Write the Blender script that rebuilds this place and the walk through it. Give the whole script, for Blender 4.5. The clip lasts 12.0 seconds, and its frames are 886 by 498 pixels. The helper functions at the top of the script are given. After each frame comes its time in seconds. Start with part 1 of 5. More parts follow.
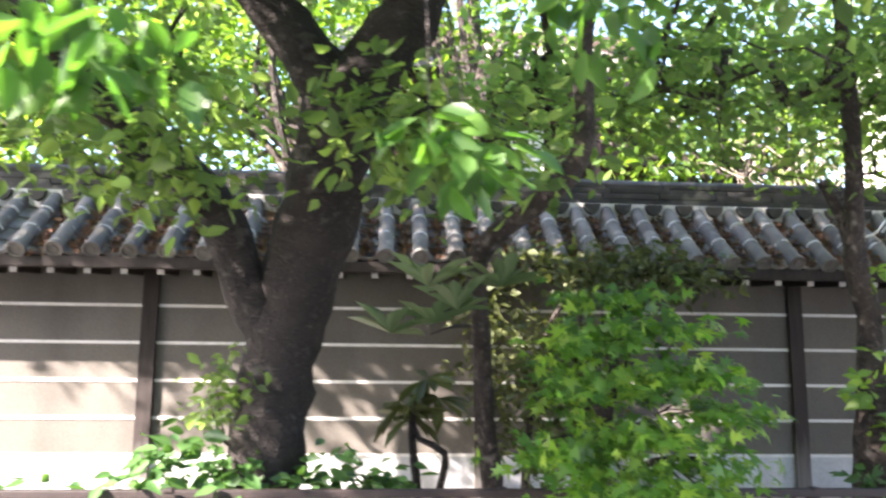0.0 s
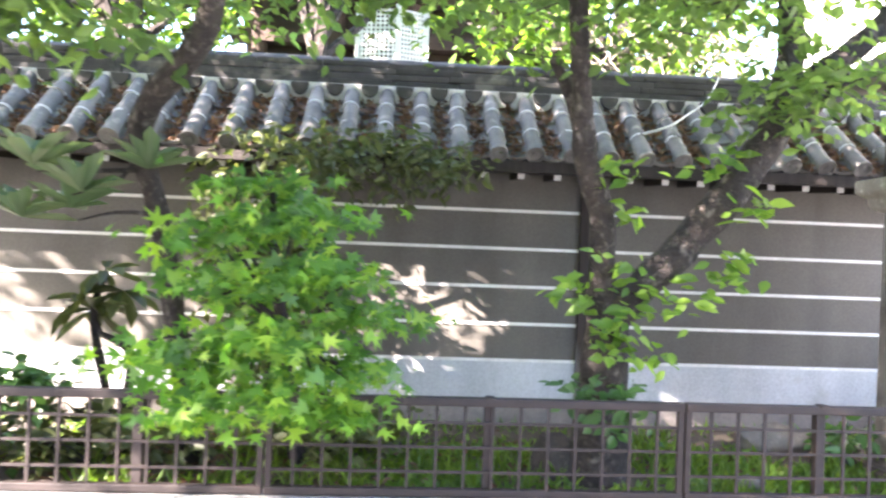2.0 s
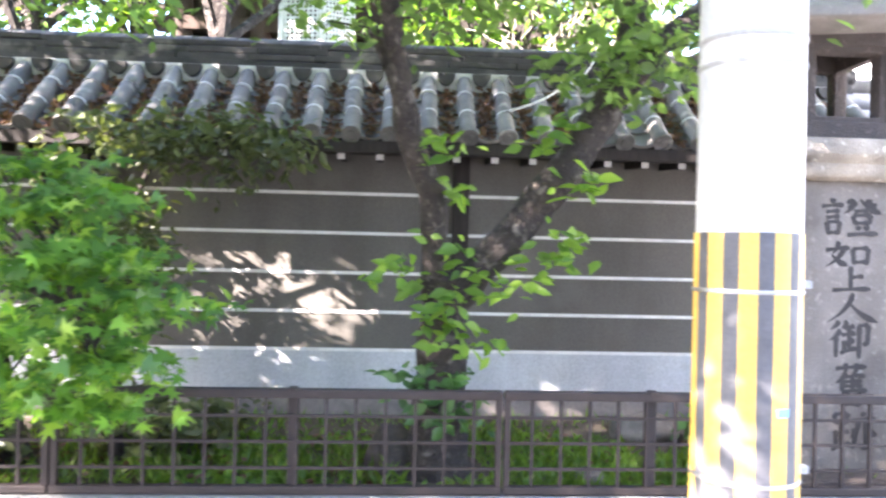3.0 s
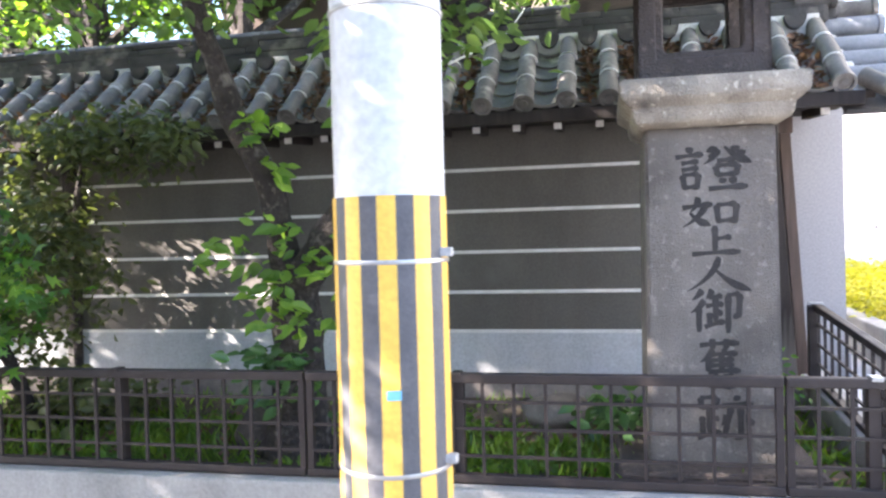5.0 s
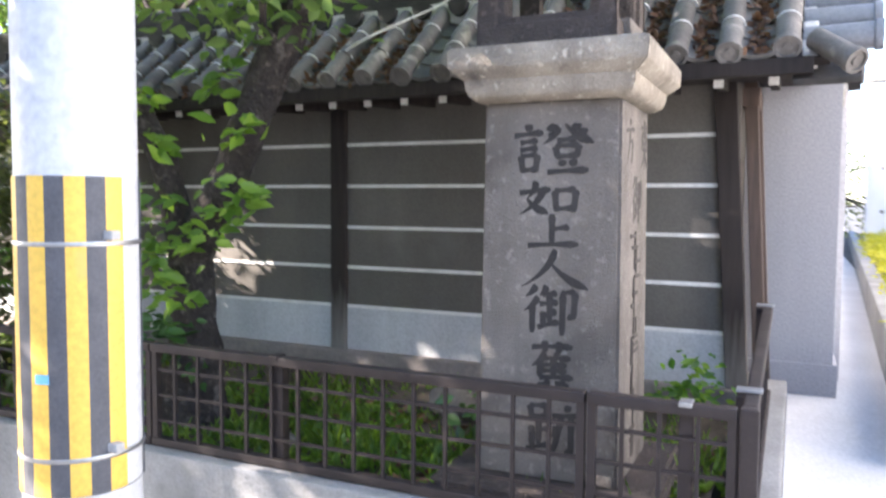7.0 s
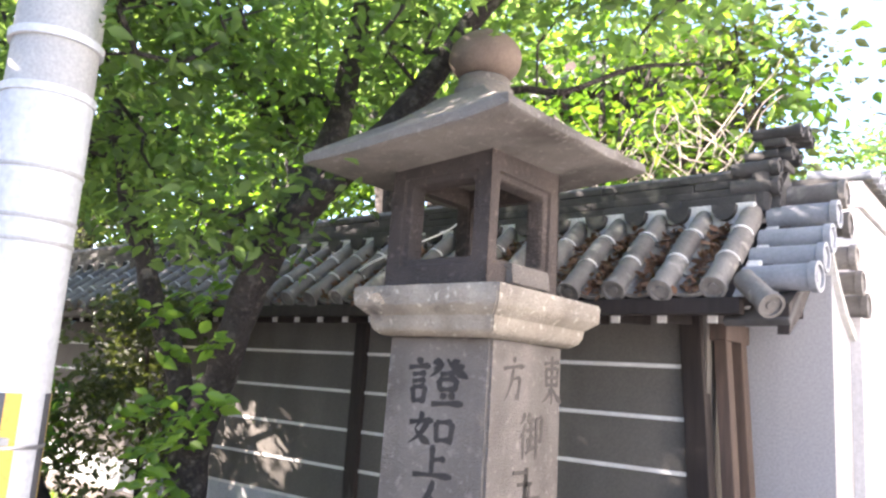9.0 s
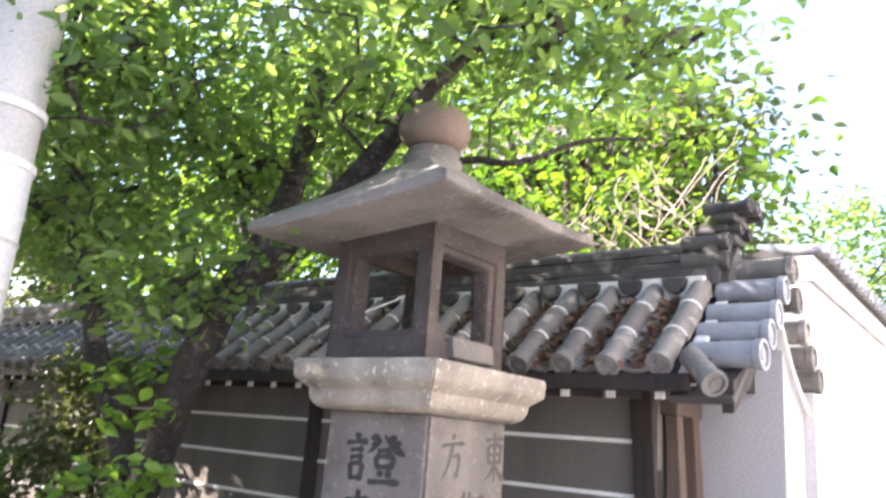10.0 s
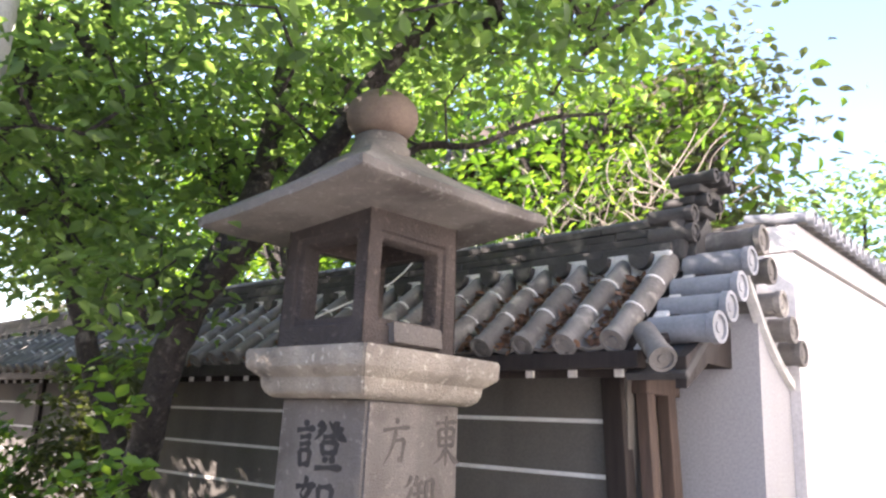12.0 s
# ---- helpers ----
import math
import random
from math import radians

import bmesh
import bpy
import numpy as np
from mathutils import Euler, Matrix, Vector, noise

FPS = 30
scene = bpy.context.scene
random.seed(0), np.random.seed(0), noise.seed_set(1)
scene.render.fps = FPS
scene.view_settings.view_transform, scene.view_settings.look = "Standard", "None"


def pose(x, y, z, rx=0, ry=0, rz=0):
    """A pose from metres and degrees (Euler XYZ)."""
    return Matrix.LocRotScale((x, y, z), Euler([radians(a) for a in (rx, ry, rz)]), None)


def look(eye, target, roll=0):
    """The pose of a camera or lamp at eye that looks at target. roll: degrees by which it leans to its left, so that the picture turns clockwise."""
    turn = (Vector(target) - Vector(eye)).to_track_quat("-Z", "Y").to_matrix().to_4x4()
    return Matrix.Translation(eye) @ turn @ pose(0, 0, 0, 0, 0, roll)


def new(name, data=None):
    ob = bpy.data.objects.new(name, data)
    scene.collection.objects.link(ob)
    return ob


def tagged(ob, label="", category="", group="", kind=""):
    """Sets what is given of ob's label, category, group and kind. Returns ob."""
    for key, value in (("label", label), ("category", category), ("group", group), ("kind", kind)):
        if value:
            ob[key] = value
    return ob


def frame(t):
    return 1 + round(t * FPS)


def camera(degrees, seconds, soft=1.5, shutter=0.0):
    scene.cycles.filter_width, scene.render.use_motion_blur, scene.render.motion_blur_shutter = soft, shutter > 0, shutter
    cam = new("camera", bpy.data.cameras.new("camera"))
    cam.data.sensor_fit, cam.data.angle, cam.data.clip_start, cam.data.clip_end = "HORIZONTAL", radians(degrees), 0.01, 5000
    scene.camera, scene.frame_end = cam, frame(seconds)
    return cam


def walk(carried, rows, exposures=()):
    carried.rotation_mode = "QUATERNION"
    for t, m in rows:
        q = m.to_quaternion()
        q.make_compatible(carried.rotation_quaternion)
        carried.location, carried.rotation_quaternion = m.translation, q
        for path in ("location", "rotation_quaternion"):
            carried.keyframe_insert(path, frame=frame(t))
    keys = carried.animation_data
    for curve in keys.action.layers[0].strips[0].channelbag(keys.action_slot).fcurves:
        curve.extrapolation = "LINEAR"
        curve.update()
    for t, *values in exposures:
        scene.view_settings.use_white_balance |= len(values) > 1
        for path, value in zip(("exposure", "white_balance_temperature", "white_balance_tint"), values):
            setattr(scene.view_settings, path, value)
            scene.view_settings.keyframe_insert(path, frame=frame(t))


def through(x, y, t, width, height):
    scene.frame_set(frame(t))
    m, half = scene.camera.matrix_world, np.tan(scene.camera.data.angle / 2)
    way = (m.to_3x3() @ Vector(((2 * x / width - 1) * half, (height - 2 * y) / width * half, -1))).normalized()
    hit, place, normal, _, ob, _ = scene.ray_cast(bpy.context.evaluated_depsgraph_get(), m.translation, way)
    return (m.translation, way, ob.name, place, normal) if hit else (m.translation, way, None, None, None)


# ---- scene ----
cam = camera(60.7, 12.0, soft=2.4, shutter=0.5)
PATH = [
    (0, (0.329, -0.194, 1.625), (0.474, 1.78, 1.915), 0.6),
    (0.5, (0.686, -0.129, 1.649), (0.86, 1.851, 1.87), 1.0),
    (1, (1.114, -0.069, 1.639), (1.351, 1.912, 1.781), 1.1),
    (1.5, (1.52, -0.06, 1.664), (1.74, 1.928, 1.659), 2.4),
    (2, (1.961, 0.111, 1.639), (2.092, 2.106, 1.664), 2.1),
    (2.5, (2.309, 0.147, 1.629), (2.49, 2.139, 1.644), 2.0),
    (3, (2.831, 0.26, 1.607), (2.954, 2.256, 1.618), 1.3),
    (3.5, (3.264, 0.31, 1.62), (3.376, 2.307, 1.619), -0.0),
    (5.5, (4.843, 0.678, 1.575), (4.305, 2.604, 1.509), -0.6),
    (6, (5.094, 0.904, 1.584), (4.521, 2.816, 1.468), 0.4),
    (6.5, (5.455, 1.005, 1.585), (4.768, 2.877, 1.425), 0.1),
    (7, (5.75, 1.093, 1.63), (4.909, 2.903, 1.505), 0.4),
    (7.5, (6.077, 1.185, 1.658), (5.036, 2.889, 1.76), 0.1),
    (9.5, (6.884, 1.531, 1.873), (5.622, 3.033, 2.262), 4.6),
    (10, (6.904, 1.568, 1.9), (5.696, 3.085, 2.391), 4.6),
    (10.5, (6.944, 1.583, 1.891), (5.791, 3.109, 2.477), 3.5),
    (11, (7.02, 1.611, 1.888), (5.854, 3.137, 2.448), 2.8),
    (11.5, (7.104, 1.745, 1.882), (5.875, 3.239, 2.389), 2.9),
    (12, (7.229, 1.851, 1.897), (5.913, 3.284, 2.36), 2.8),
]
EXPOSURE = [(0, 3.3, 6450, 22), (0.5, 3.65, 6450, 22), (1, 3.85, 6450, 22), (1.7, 4.12, 6400, 22), (2.5, 4.25, 6350, 22), (3.5, 3.75, 6150, 21), (5.5, 3.2, 6250, 18), (6.5, 3.0, 6300, 18), (7.5, 3.12, 6350, 19), (9.5, 2.95, 6500, 22), (10.5, 2.92, 6500, 23), (11, 2.7, 6500, 23), (12, 2.5, 6500, 23)]
walk(cam, [(t, look(eye, target, roll)) for t, eye, target, roll in PATH], EXPOSURE)

# ---- light ----
SUN_WAY = Vector((0.74, 0.42, -0.52)).normalized()
world = bpy.data.worlds.new("sky")
scene.world = world
world.use_nodes = True
wn = world.node_tree.nodes
sky = wn.new("ShaderNodeTexSky")
sky.sky_type = "NISHITA"
sky.sun_disc = False
sky.sun_elevation = math.asin(-SUN_WAY.z)
sky.sun_rotation = math.atan2(-SUN_WAY.x, -SUN_WAY.y)
sky.air_density, sky.dust_density, sky.ozone_density = 1.0, 1.0, 1.0
world.node_tree.links.new(sky.outputs[0], wn["Background"].inputs[0])
wn["Background"].inputs[1].default_value = 0.12
sun_data = bpy.data.lights.new("sun", "SUN")
sun_data.energy, sun_data.angle, sun_data.color = 5.0, radians(0.6), (1.0, 0.91, 0.78)
sun = new("sun", sun_data)
sun.matrix_basis = look((0, 0, 20), Vector((0, 0, 20)) + SUN_WAY)

# ---- materials ----
def material(name, color, color2=None, rough=0.8, scale=6.0, fine=60.0, bump=0.3, metal=0.0, spots=None, spot_scale=2.5, spot_at=0.55, vary=0.0, stretch=(1, 1, 1), streak=0.0, flecks=None, faded=None, depth=0.01):
    """Two scales of variation, spots of a second colour, bump; vary: change from object to object."""
    m = bpy.data.materials.new(name)
    m.use_nodes = True
    n, l = m.node_tree.nodes, m.node_tree.links
    bsdf = n["Principled BSDF"]
    bsdf.inputs["Roughness"].default_value, bsdf.inputs["Metallic"].default_value = rough, metal
    geo = n.new("ShaderNodeNewGeometry")
    mp = n.new("ShaderNodeMapping")
    mp.inputs["Scale"].default_value = stretch
    l.new(geo.outputs["Position"], mp.inputs[0])
    def noise_tex(sc, detail=4.0):
        t = n.new("ShaderNodeTexNoise")
        t.inputs["Scale"].default_value, t.inputs["Detail"].default_value = sc, detail
        l.new(mp.outputs[0], t.inputs["Vector"])
        return t
    def ramp(src, a, b):
        r = n.new("ShaderNodeMapRange")
        r.inputs[1].default_value, r.inputs[2].default_value = a, b
        l.new(src, r.inputs[0])
        return r.outputs[0]
    def mix(fac, a, b, mode="MIX"):
        x = n.new("ShaderNodeMix")
        x.data_type, x.blend_type = "RGBA", mode
        for sock, v in ((x.inputs[0], fac), (x.inputs[6], a), (x.inputs[7], b)):
            if isinstance(v, (int, float)):
                sock.default_value = v
            elif isinstance(v, tuple):
                sock.default_value = (*v, 1)
            else:
                l.new(v, sock)
        return x.outputs[2]
    color2 = color2 or tuple(c * 0.7 for c in color)
    big, small = noise_tex(scale), noise_tex(fine, 6.0)
    out = mix(ramp(big.outputs[0], 0.3, 0.7), color, color2)
    grain = mix(ramp(small.outputs[0], 0.25, 0.75), (0.82, 0.82, 0.82), (1.12, 1.12, 1.12))
    out = mix(1.0, out, grain, "MULTIPLY")
    if spots:
        sp = noise_tex(spot_scale, 8.0)
        out = mix(ramp(sp.outputs[0], spot_at, spot_at + 0.12), out, spots)
    if flecks:
        fl = noise_tex(34.0, 8.0)
        out = mix(ramp(fl.outputs[0], 0.58, 0.70), out, flecks)
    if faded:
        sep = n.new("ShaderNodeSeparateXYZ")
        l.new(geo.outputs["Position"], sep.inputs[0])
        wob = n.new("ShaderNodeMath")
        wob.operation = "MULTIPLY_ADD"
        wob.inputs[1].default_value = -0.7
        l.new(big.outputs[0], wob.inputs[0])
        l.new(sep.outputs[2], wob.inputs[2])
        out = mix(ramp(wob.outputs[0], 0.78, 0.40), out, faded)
    if streak:
        st = n.new("ShaderNodeTexNoise")
        st.inputs["Scale"].default_value, st.inputs["Detail"].default_value = 3.0, 5.0
        mp2 = n.new("ShaderNodeMapping")
        mp2.inputs["Scale"].default_value = (1.3, 1.3, 0.22)
        l.new(geo.outputs["Position"], mp2.inputs[0])
        l.new(mp2.outputs[0], st.inputs["Vector"])
        dark = mix(ramp(st.outputs[0], 0.45, 0.75), (1, 1, 1), (1 - streak,) * 3)
        out = mix(1.0, out, dark, "MULTIPLY")
    if vary:
        info = n.new("ShaderNodeObjectInfo")
        v = n.new("ShaderNodeMapRange")
        v.inputs[3].default_value, v.inputs[4].default_value = 1 - vary, 1 + vary
        l.new(info.outputs["Random"], v.inputs[0])
        h = n.new("ShaderNodeHueSaturation")
        l.new(v.outputs[0], h.inputs["Value"])
        l.new(out, h.inputs["Color"])
        out = h.outputs[0]
    l.new(out, bsdf.inputs["Base Color"])
    rr = n.new("ShaderNodeMapRange")
    rr.inputs[3].default_value, rr.inputs[4].default_value = max(0.05, rough - 0.12), min(1, rough + 0.12)
    l.new(big.outputs[0], rr.inputs[0])
    l.new(rr.outputs[0], bsdf.inputs["Roughness"])
    if bump:
        b = n.new("ShaderNodeBump")
        b.inputs["Strength"].default_value, b.inputs["Distance"].default_value = bump, depth
        l.new(small.outputs[0], b.inputs["Height"])
        l.new(b.outputs[0], bsdf.inputs["Normal"])
    return m


def leaf_material(name, colors, through=0.45, rough=0.45, tint=(1.6, 1.65, 0.8)):
    """Leaf by leaf from dark to light; light shines through."""
    m = bpy.data.materials.new(name)
    m.use_nodes = True
    n, l = m.node_tree.nodes, m.node_tree.links
    bsdf = n["Principled BSDF"]
    bsdf.inputs["Roughness"].default_value = rough
    geo = n.new("ShaderNodeNewGeometry")
    r = n.new("ShaderNodeValToRGB")
    r.color_ramp.elements[0].color, r.color_ramp.elements[1].color = (*colors[0], 1), (*colors[-1], 1)
    for i, c in enumerate(colors[1:-1]):
        r.color_ramp.elements.new((i + 1) / (len(colors) - 1)).color = (*c, 1)
    l.new(geo.outputs["Random Per Island"], r.inputs[0])
    l.new(r.outputs[0], bsdf.inputs["Base Color"])
    tr = n.new("ShaderNodeBsdfTranslucent")
    g = n.new("ShaderNodeMix")
    g.data_type, g.blend_type = "RGBA", "MULTIPLY"
    g.inputs[0].default_value = 1
    g.inputs[7].default_value = (*tint, 1)
    l.new(r.outputs[0], g.inputs[6])
    l.new(g.outputs[2], tr.inputs[0])
    mx = n.new("ShaderNodeMixShader")
    mx.inputs[0].default_value = through
    l.new(bsdf.outputs[0], mx.inputs[1])
    l.new(tr.outputs[0], mx.inputs[2])
    l.new(mx.outputs[0], n["Material Output"].inputs[0])
    return m


PLASTER = material("grey_plaster", (0.148, 0.135, 0.118), (0.118, 0.108, 0.095), 0.9, 1.6, 90, 0.2, spots=(0.175, 0.165, 0.15), spot_scale=1.3, spot_at=0.6, streak=0.25)
PLASTER_COOL = material("cool_plaster", (0.36, 0.36, 0.375), (0.32, 0.32, 0.335), 0.9, 0.9, 80, 0.05, streak=0.12)
PLASTER_PALE = material("pale_plaster", (0.55, 0.54, 0.52), (0.47, 0.46, 0.45), 0.85, 1.5, 70, 0.1, streak=0.12)
BAND_PAINT = material("blue_white_band", (0.56, 0.57, 0.585), (0.48, 0.49, 0.50), 0.85, 2.5, 70, 0.15, spots=(0.40, 0.39, 0.37), spot_scale=3, spot_at=0.64, streak=0.2)
WHITE_PLASTER = material("white_plaster", (0.80, 0.79, 0.77), (0.72, 0.71, 0.70), 0.85, 1.5, 70, 0.04, streak=0.12)
FLANK_PLASTER = material("flank_plaster", (0.60, 0.59, 0.60), (0.53, 0.52, 0.53), 0.85, 1.2, 70, 0.04, streak=0.15)
LINE_WHITE = material("white_line", (0.82, 0.81, 0.78), (0.66, 0.64, 0.60), 0.8, 9, 80, 0.1)
FOOTING = material("stone_footing", (0.27, 0.235, 0.215), (0.18, 0.16, 0.15), 0.95, 4, 50, 0.5)
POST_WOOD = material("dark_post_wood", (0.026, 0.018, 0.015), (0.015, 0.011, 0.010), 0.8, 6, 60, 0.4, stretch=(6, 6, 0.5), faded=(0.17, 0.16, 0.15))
BRACE_WOOD = material("worn_brown_wood", (0.105, 0.07, 0.053), (0.06, 0.042, 0.034), 0.75, 6, 60, 0.4, stretch=(6, 6, 0.5))
TILE = material("roof_tile", (0.195, 0.180, 0.164), (0.105, 0.097, 0.09), 0.75, 7, 70, 0.35, spots=(0.34, 0.315, 0.28), spot_scale=9, spot_at=0.58, vary=0.28)
TILE_NEW = material("blue_grey_tile", (0.25, 0.26, 0.285), (0.18, 0.19, 0.21), 0.55, 6, 70, 0.2, vary=0.12)
TILE_DARK = material("old_dark_tile", (0.062, 0.059, 0.057), (0.036, 0.035, 0.035), 0.8, 7, 70, 0.4, spots=(0.16, 0.15, 0.13), spot_scale=6, spot_at=0.58, vary=0.2)
MORTAR = material("lime_mortar", (0.72, 0.71, 0.69), (0.55, 0.54, 0.52), 0.9, 12, 80, 0.4)
STONE = material("weathered_stone", (0.265, 0.235, 0.205), (0.185, 0.162, 0.14), 0.9, 4, 150, 1.0, spots=(0.135, 0.115, 0.098), spot_scale=3.2, spot_at=0.54, streak=0.4, flecks=(0.31, 0.28, 0.245), depth=0.015)
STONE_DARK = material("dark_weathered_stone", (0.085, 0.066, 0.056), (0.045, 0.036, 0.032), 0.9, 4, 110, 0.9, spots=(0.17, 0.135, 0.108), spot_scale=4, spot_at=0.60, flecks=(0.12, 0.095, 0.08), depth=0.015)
STONE_PALE = material("lichen_pale_stone", (0.41, 0.36, 0.29), (0.28, 0.24, 0.195), 0.9, 7, 130, 0.9, spots=(0.12, 0.10, 0.085), spot_scale=6.0, spot_at=0.60, streak=0.35, flecks=(0.56, 0.50, 0.41), depth=0.015)
STONE_BROWN = material("brown_weathered_stone", (0.21, 0.155, 0.12), (0.14, 0.10, 0.08), 0.9, 5, 100, 0.4)
CARVED = material("dark_carving", (0.042, 0.037, 0.034), (0.028, 0.025, 0.023), 0.95, 8, 90, 0.5)
CARVED_FAINT = material("worn_carving", (0.095, 0.083, 0.07), (0.06, 0.053, 0.046), 0.95, 12, 90, 0.5)
FENCE = material("brown_painted_iron", (0.026, 0.017, 0.015), (0.018, 0.012, 0.011), 0.62, 9, 80, 0.2, spots=(0.06, 0.042, 0.034), spot_scale=14, spot_at=0.66)
CONCRETE = material("concrete", (0.34, 0.335, 0.325), (0.27, 0.265, 0.255), 0.9, 3, 70, 0.35, spots=(0.19, 0.19, 0.18), spot_scale=2.0, spot_at=0.60, streak=0.35)
PATH_CONCRETE = material("path_concrete", (0.64, 0.635, 0.63), (0.55, 0.545, 0.54), 0.85, 2, 60, 0.25)
ASPHALT = material("asphalt", (0.085, 0.084, 0.084), (0.065, 0.065, 0.066), 0.9, 2, 120, 0.6)
SOIL = material("soil", (0.11, 0.085, 0.06), (0.07, 0.055, 0.04), 1.0, 5, 50, 0.8)
BARK = material("cherry_bark", (0.032, 0.025, 0.022), (0.016, 0.013, 0.012), 0.95, 7, 45, 1.0, spots=(0.10, 0.088, 0.078), spot_scale=7, spot_at=0.6, stretch=(1, 1, 1.6), flecks=(0.06, 0.05, 0.044), depth=0.03)
BARK_LIGHT = material("grey_bark", (0.060, 0.047, 0.040), (0.026, 0.020, 0.018), 0.95, 14, 60, 1.0, spots=(0.17, 0.15, 0.13), spot_scale=13, spot_at=0.57, flecks=(0.11, 0.09, 0.075), depth=0.03)
SLEEVE = material("white_pole_sleeve", (0.60, 0.605, 0.62), (0.55, 0.555, 0.57), 0.5, 2, 40, 0.05)
POLE_CONCRETE = material("pole_concrete", (0.45, 0.44, 0.42), (0.38, 0.37, 0.36), 0.85, 3, 80, 0.2)
YELLOW = material("yellow_wrap", (0.80, 0.50, 0.085), (0.74, 0.455, 0.08), 0.5, 4, 60, 0.08, spots=(0.55, 0.42, 0.12), spot_scale=9, spot_at=0.68)
BLACK_WRAP = material("grey_black_wrap", (0.10, 0.10, 0.11), (0.075, 0.075, 0.082), 0.65, 12, 90, 0.2)
STEEL = material("galvanised_steel", (0.5, 0.5, 0.5), (0.4, 0.4, 0.4), 0.4, 8, 60, 0.05, metal=0.8)
BLUE_TAG = material("blue_sticker", (0.15, 0.42, 0.62), (0.12, 0.36, 0.55), 0.5, 9, 60, 0.0)
TEMPLE_WOOD = material("old_temple_wood", (0.075, 0.045, 0.032), (0.045, 0.03, 0.024), 0.8, 4, 40, 0.3)
LATTICE_WHITE = material("white_lattice_paint", (0.78, 0.78, 0.75), (0.68, 0.68, 0.65), 0.7, 6, 60, 0.1)
DEAD_LEAF = leaf_material("fallen_leaves", [(0.10, 0.055, 0.035), (0.17, 0.085, 0.05), (0.22, 0.13, 0.08)], 0.1, 0.8)
BRANCH_PALE = material("pale_bare_stem", (0.38, 0.33, 0.28), (0.25, 0.21, 0.18), 0.9, 9, 60, 0.2)
LEAF_CHERRY = leaf_material("cherry_leaves", [(0.075, 0.115, 0.055), (0.10, 0.155, 0.068), (0.13, 0.195, 0.08), (0.165, 0.235, 0.09)], 0.68, 0.5, (2.0, 2.1, 0.95))
LEAF_SPRAY = leaf_material("hanging_young_leaves", [(0.04, 0.095, 0.026), (0.062, 0.135, 0.032), (0.095, 0.185, 0.04)], 0.5, tint=(1.5, 1.9, 0.6))
LEAF_YOUNG = leaf_material("young_cherry_leaves", [(0.09, 0.18, 0.035), (0.15, 0.27, 0.04), (0.23, 0.36, 0.06)], 0.5)
LEAF_BACK = leaf_material("woodland_leaves", [(0.045, 0.10, 0.02), (0.09, 0.165, 0.03), (0.16, 0.24, 0.05)], 0.55, tint=(1.8, 1.9, 0.6))
LEAF_MAPLE = leaf_material("maple_leaves", [(0.045, 0.110, 0.026), (0.075, 0.170, 0.032), (0.115, 0.230, 0.038), (0.23, 0.34, 0.05)], 0.5, tint=(1.5, 1.8, 0.6))
LEAF_BROAD = leaf_material("loquat_leaves", [(0.07, 0.12, 0.055), (0.10, 0.15, 0.075), (0.16, 0.20, 0.11)], 0.25, 0.4)
LEAF_SHRUB = leaf_material("shrub_leaves", [(0.035, 0.085, 0.025), (0.06, 0.14, 0.04), (0.09, 0.19, 0.05)], 0.35, 0.35)
LEAF_DARK = leaf_material("evergreen_leaves", [(0.055, 0.07, 0.028), (0.08, 0.10, 0.038), (0.12, 0.14, 0.055)], 0.35, 0.45)
GRASS = leaf_material("grass_blades", [(0.07, 0.14, 0.02), (0.12, 0.23, 0.03), (0.20, 0.31, 0.05)], 0.45)
YELLOW_LEAF = leaf_material("yellow_hedge_leaves", [(0.32, 0.33, 0.03), (0.45, 0.42, 0.03), (0.55, 0.50, 0.05)], 0.35)

# ---- builders ----
def thing(name, at, label, category, group="", kind=""):
    ob = new(name)
    ob.location = at
    ob.empty_display_size = 0.1
    return tagged(ob, label, category, group, kind)


def under(ob, parent):
    if parent is not None:
        ob.parent = parent
        m = Matrix.Translation(parent.location) if parent.parent is None else Matrix.Identity(4)
        ob.matrix_parent_inverse = m.inverted()
    return ob


def finish(bm, name, mat, smooth=False):
    bmesh.ops.recalc_face_normals(bm, faces=bm.faces)
    me = bpy.data.meshes.new(name)
    bm.to_mesh(me)
    bm.free()
    me.materials.append(mat)
    if smooth:
        me.polygons.foreach_set("use_smooth", [True] * len(me.polygons))
        me.set_sharp_from_angle(angle=radians(40))
    return me


def part(name, bm, mat, parent, label="", smooth=False):
    ob = new(name, finish(bm, name, mat, smooth))
    if label:
        ob["label"] = label
    if name in ("twig_mass", "stem_mass", "branching"):
        ob["kind"] = "stuff"
    return under(ob, parent)


def piece(name, me, m, parent):
    """One more object on a shared mesh."""
    ob = new(name, me)
    ob.matrix_basis = m
    return under(ob, parent)


def box(bm, x0, x1, y0, y1, z0, z1, bevel=0.0, m=None):
    vs = [bm.verts.new((x, y, z)) for x in (x0, x1) for y in (y0, y1) for z in (z0, z1)]
    fs = [bm.faces.new([vs[i] for i in f]) for f in ((0, 1, 3, 2), (4, 6, 7, 5), (0, 4, 5, 1), (2, 3, 7, 6), (0, 2, 6, 4), (1, 5, 7, 3))]
    if bevel:
        es = list({e for f in fs for e in f.edges})
        r = bmesh.ops.bevel(bm, geom=es, offset=bevel, segments=2, affect="EDGES", profile=0.6)
        vs = list({v for f in r["faces"] for v in f.verts} | {v for v in vs if v.is_valid})
    if m is not None:
        bmesh.ops.transform(bm, matrix=m, verts=vs)
    return bm


def boxed(*a, **k):
    return box(bmesh.new(), *a, **k)


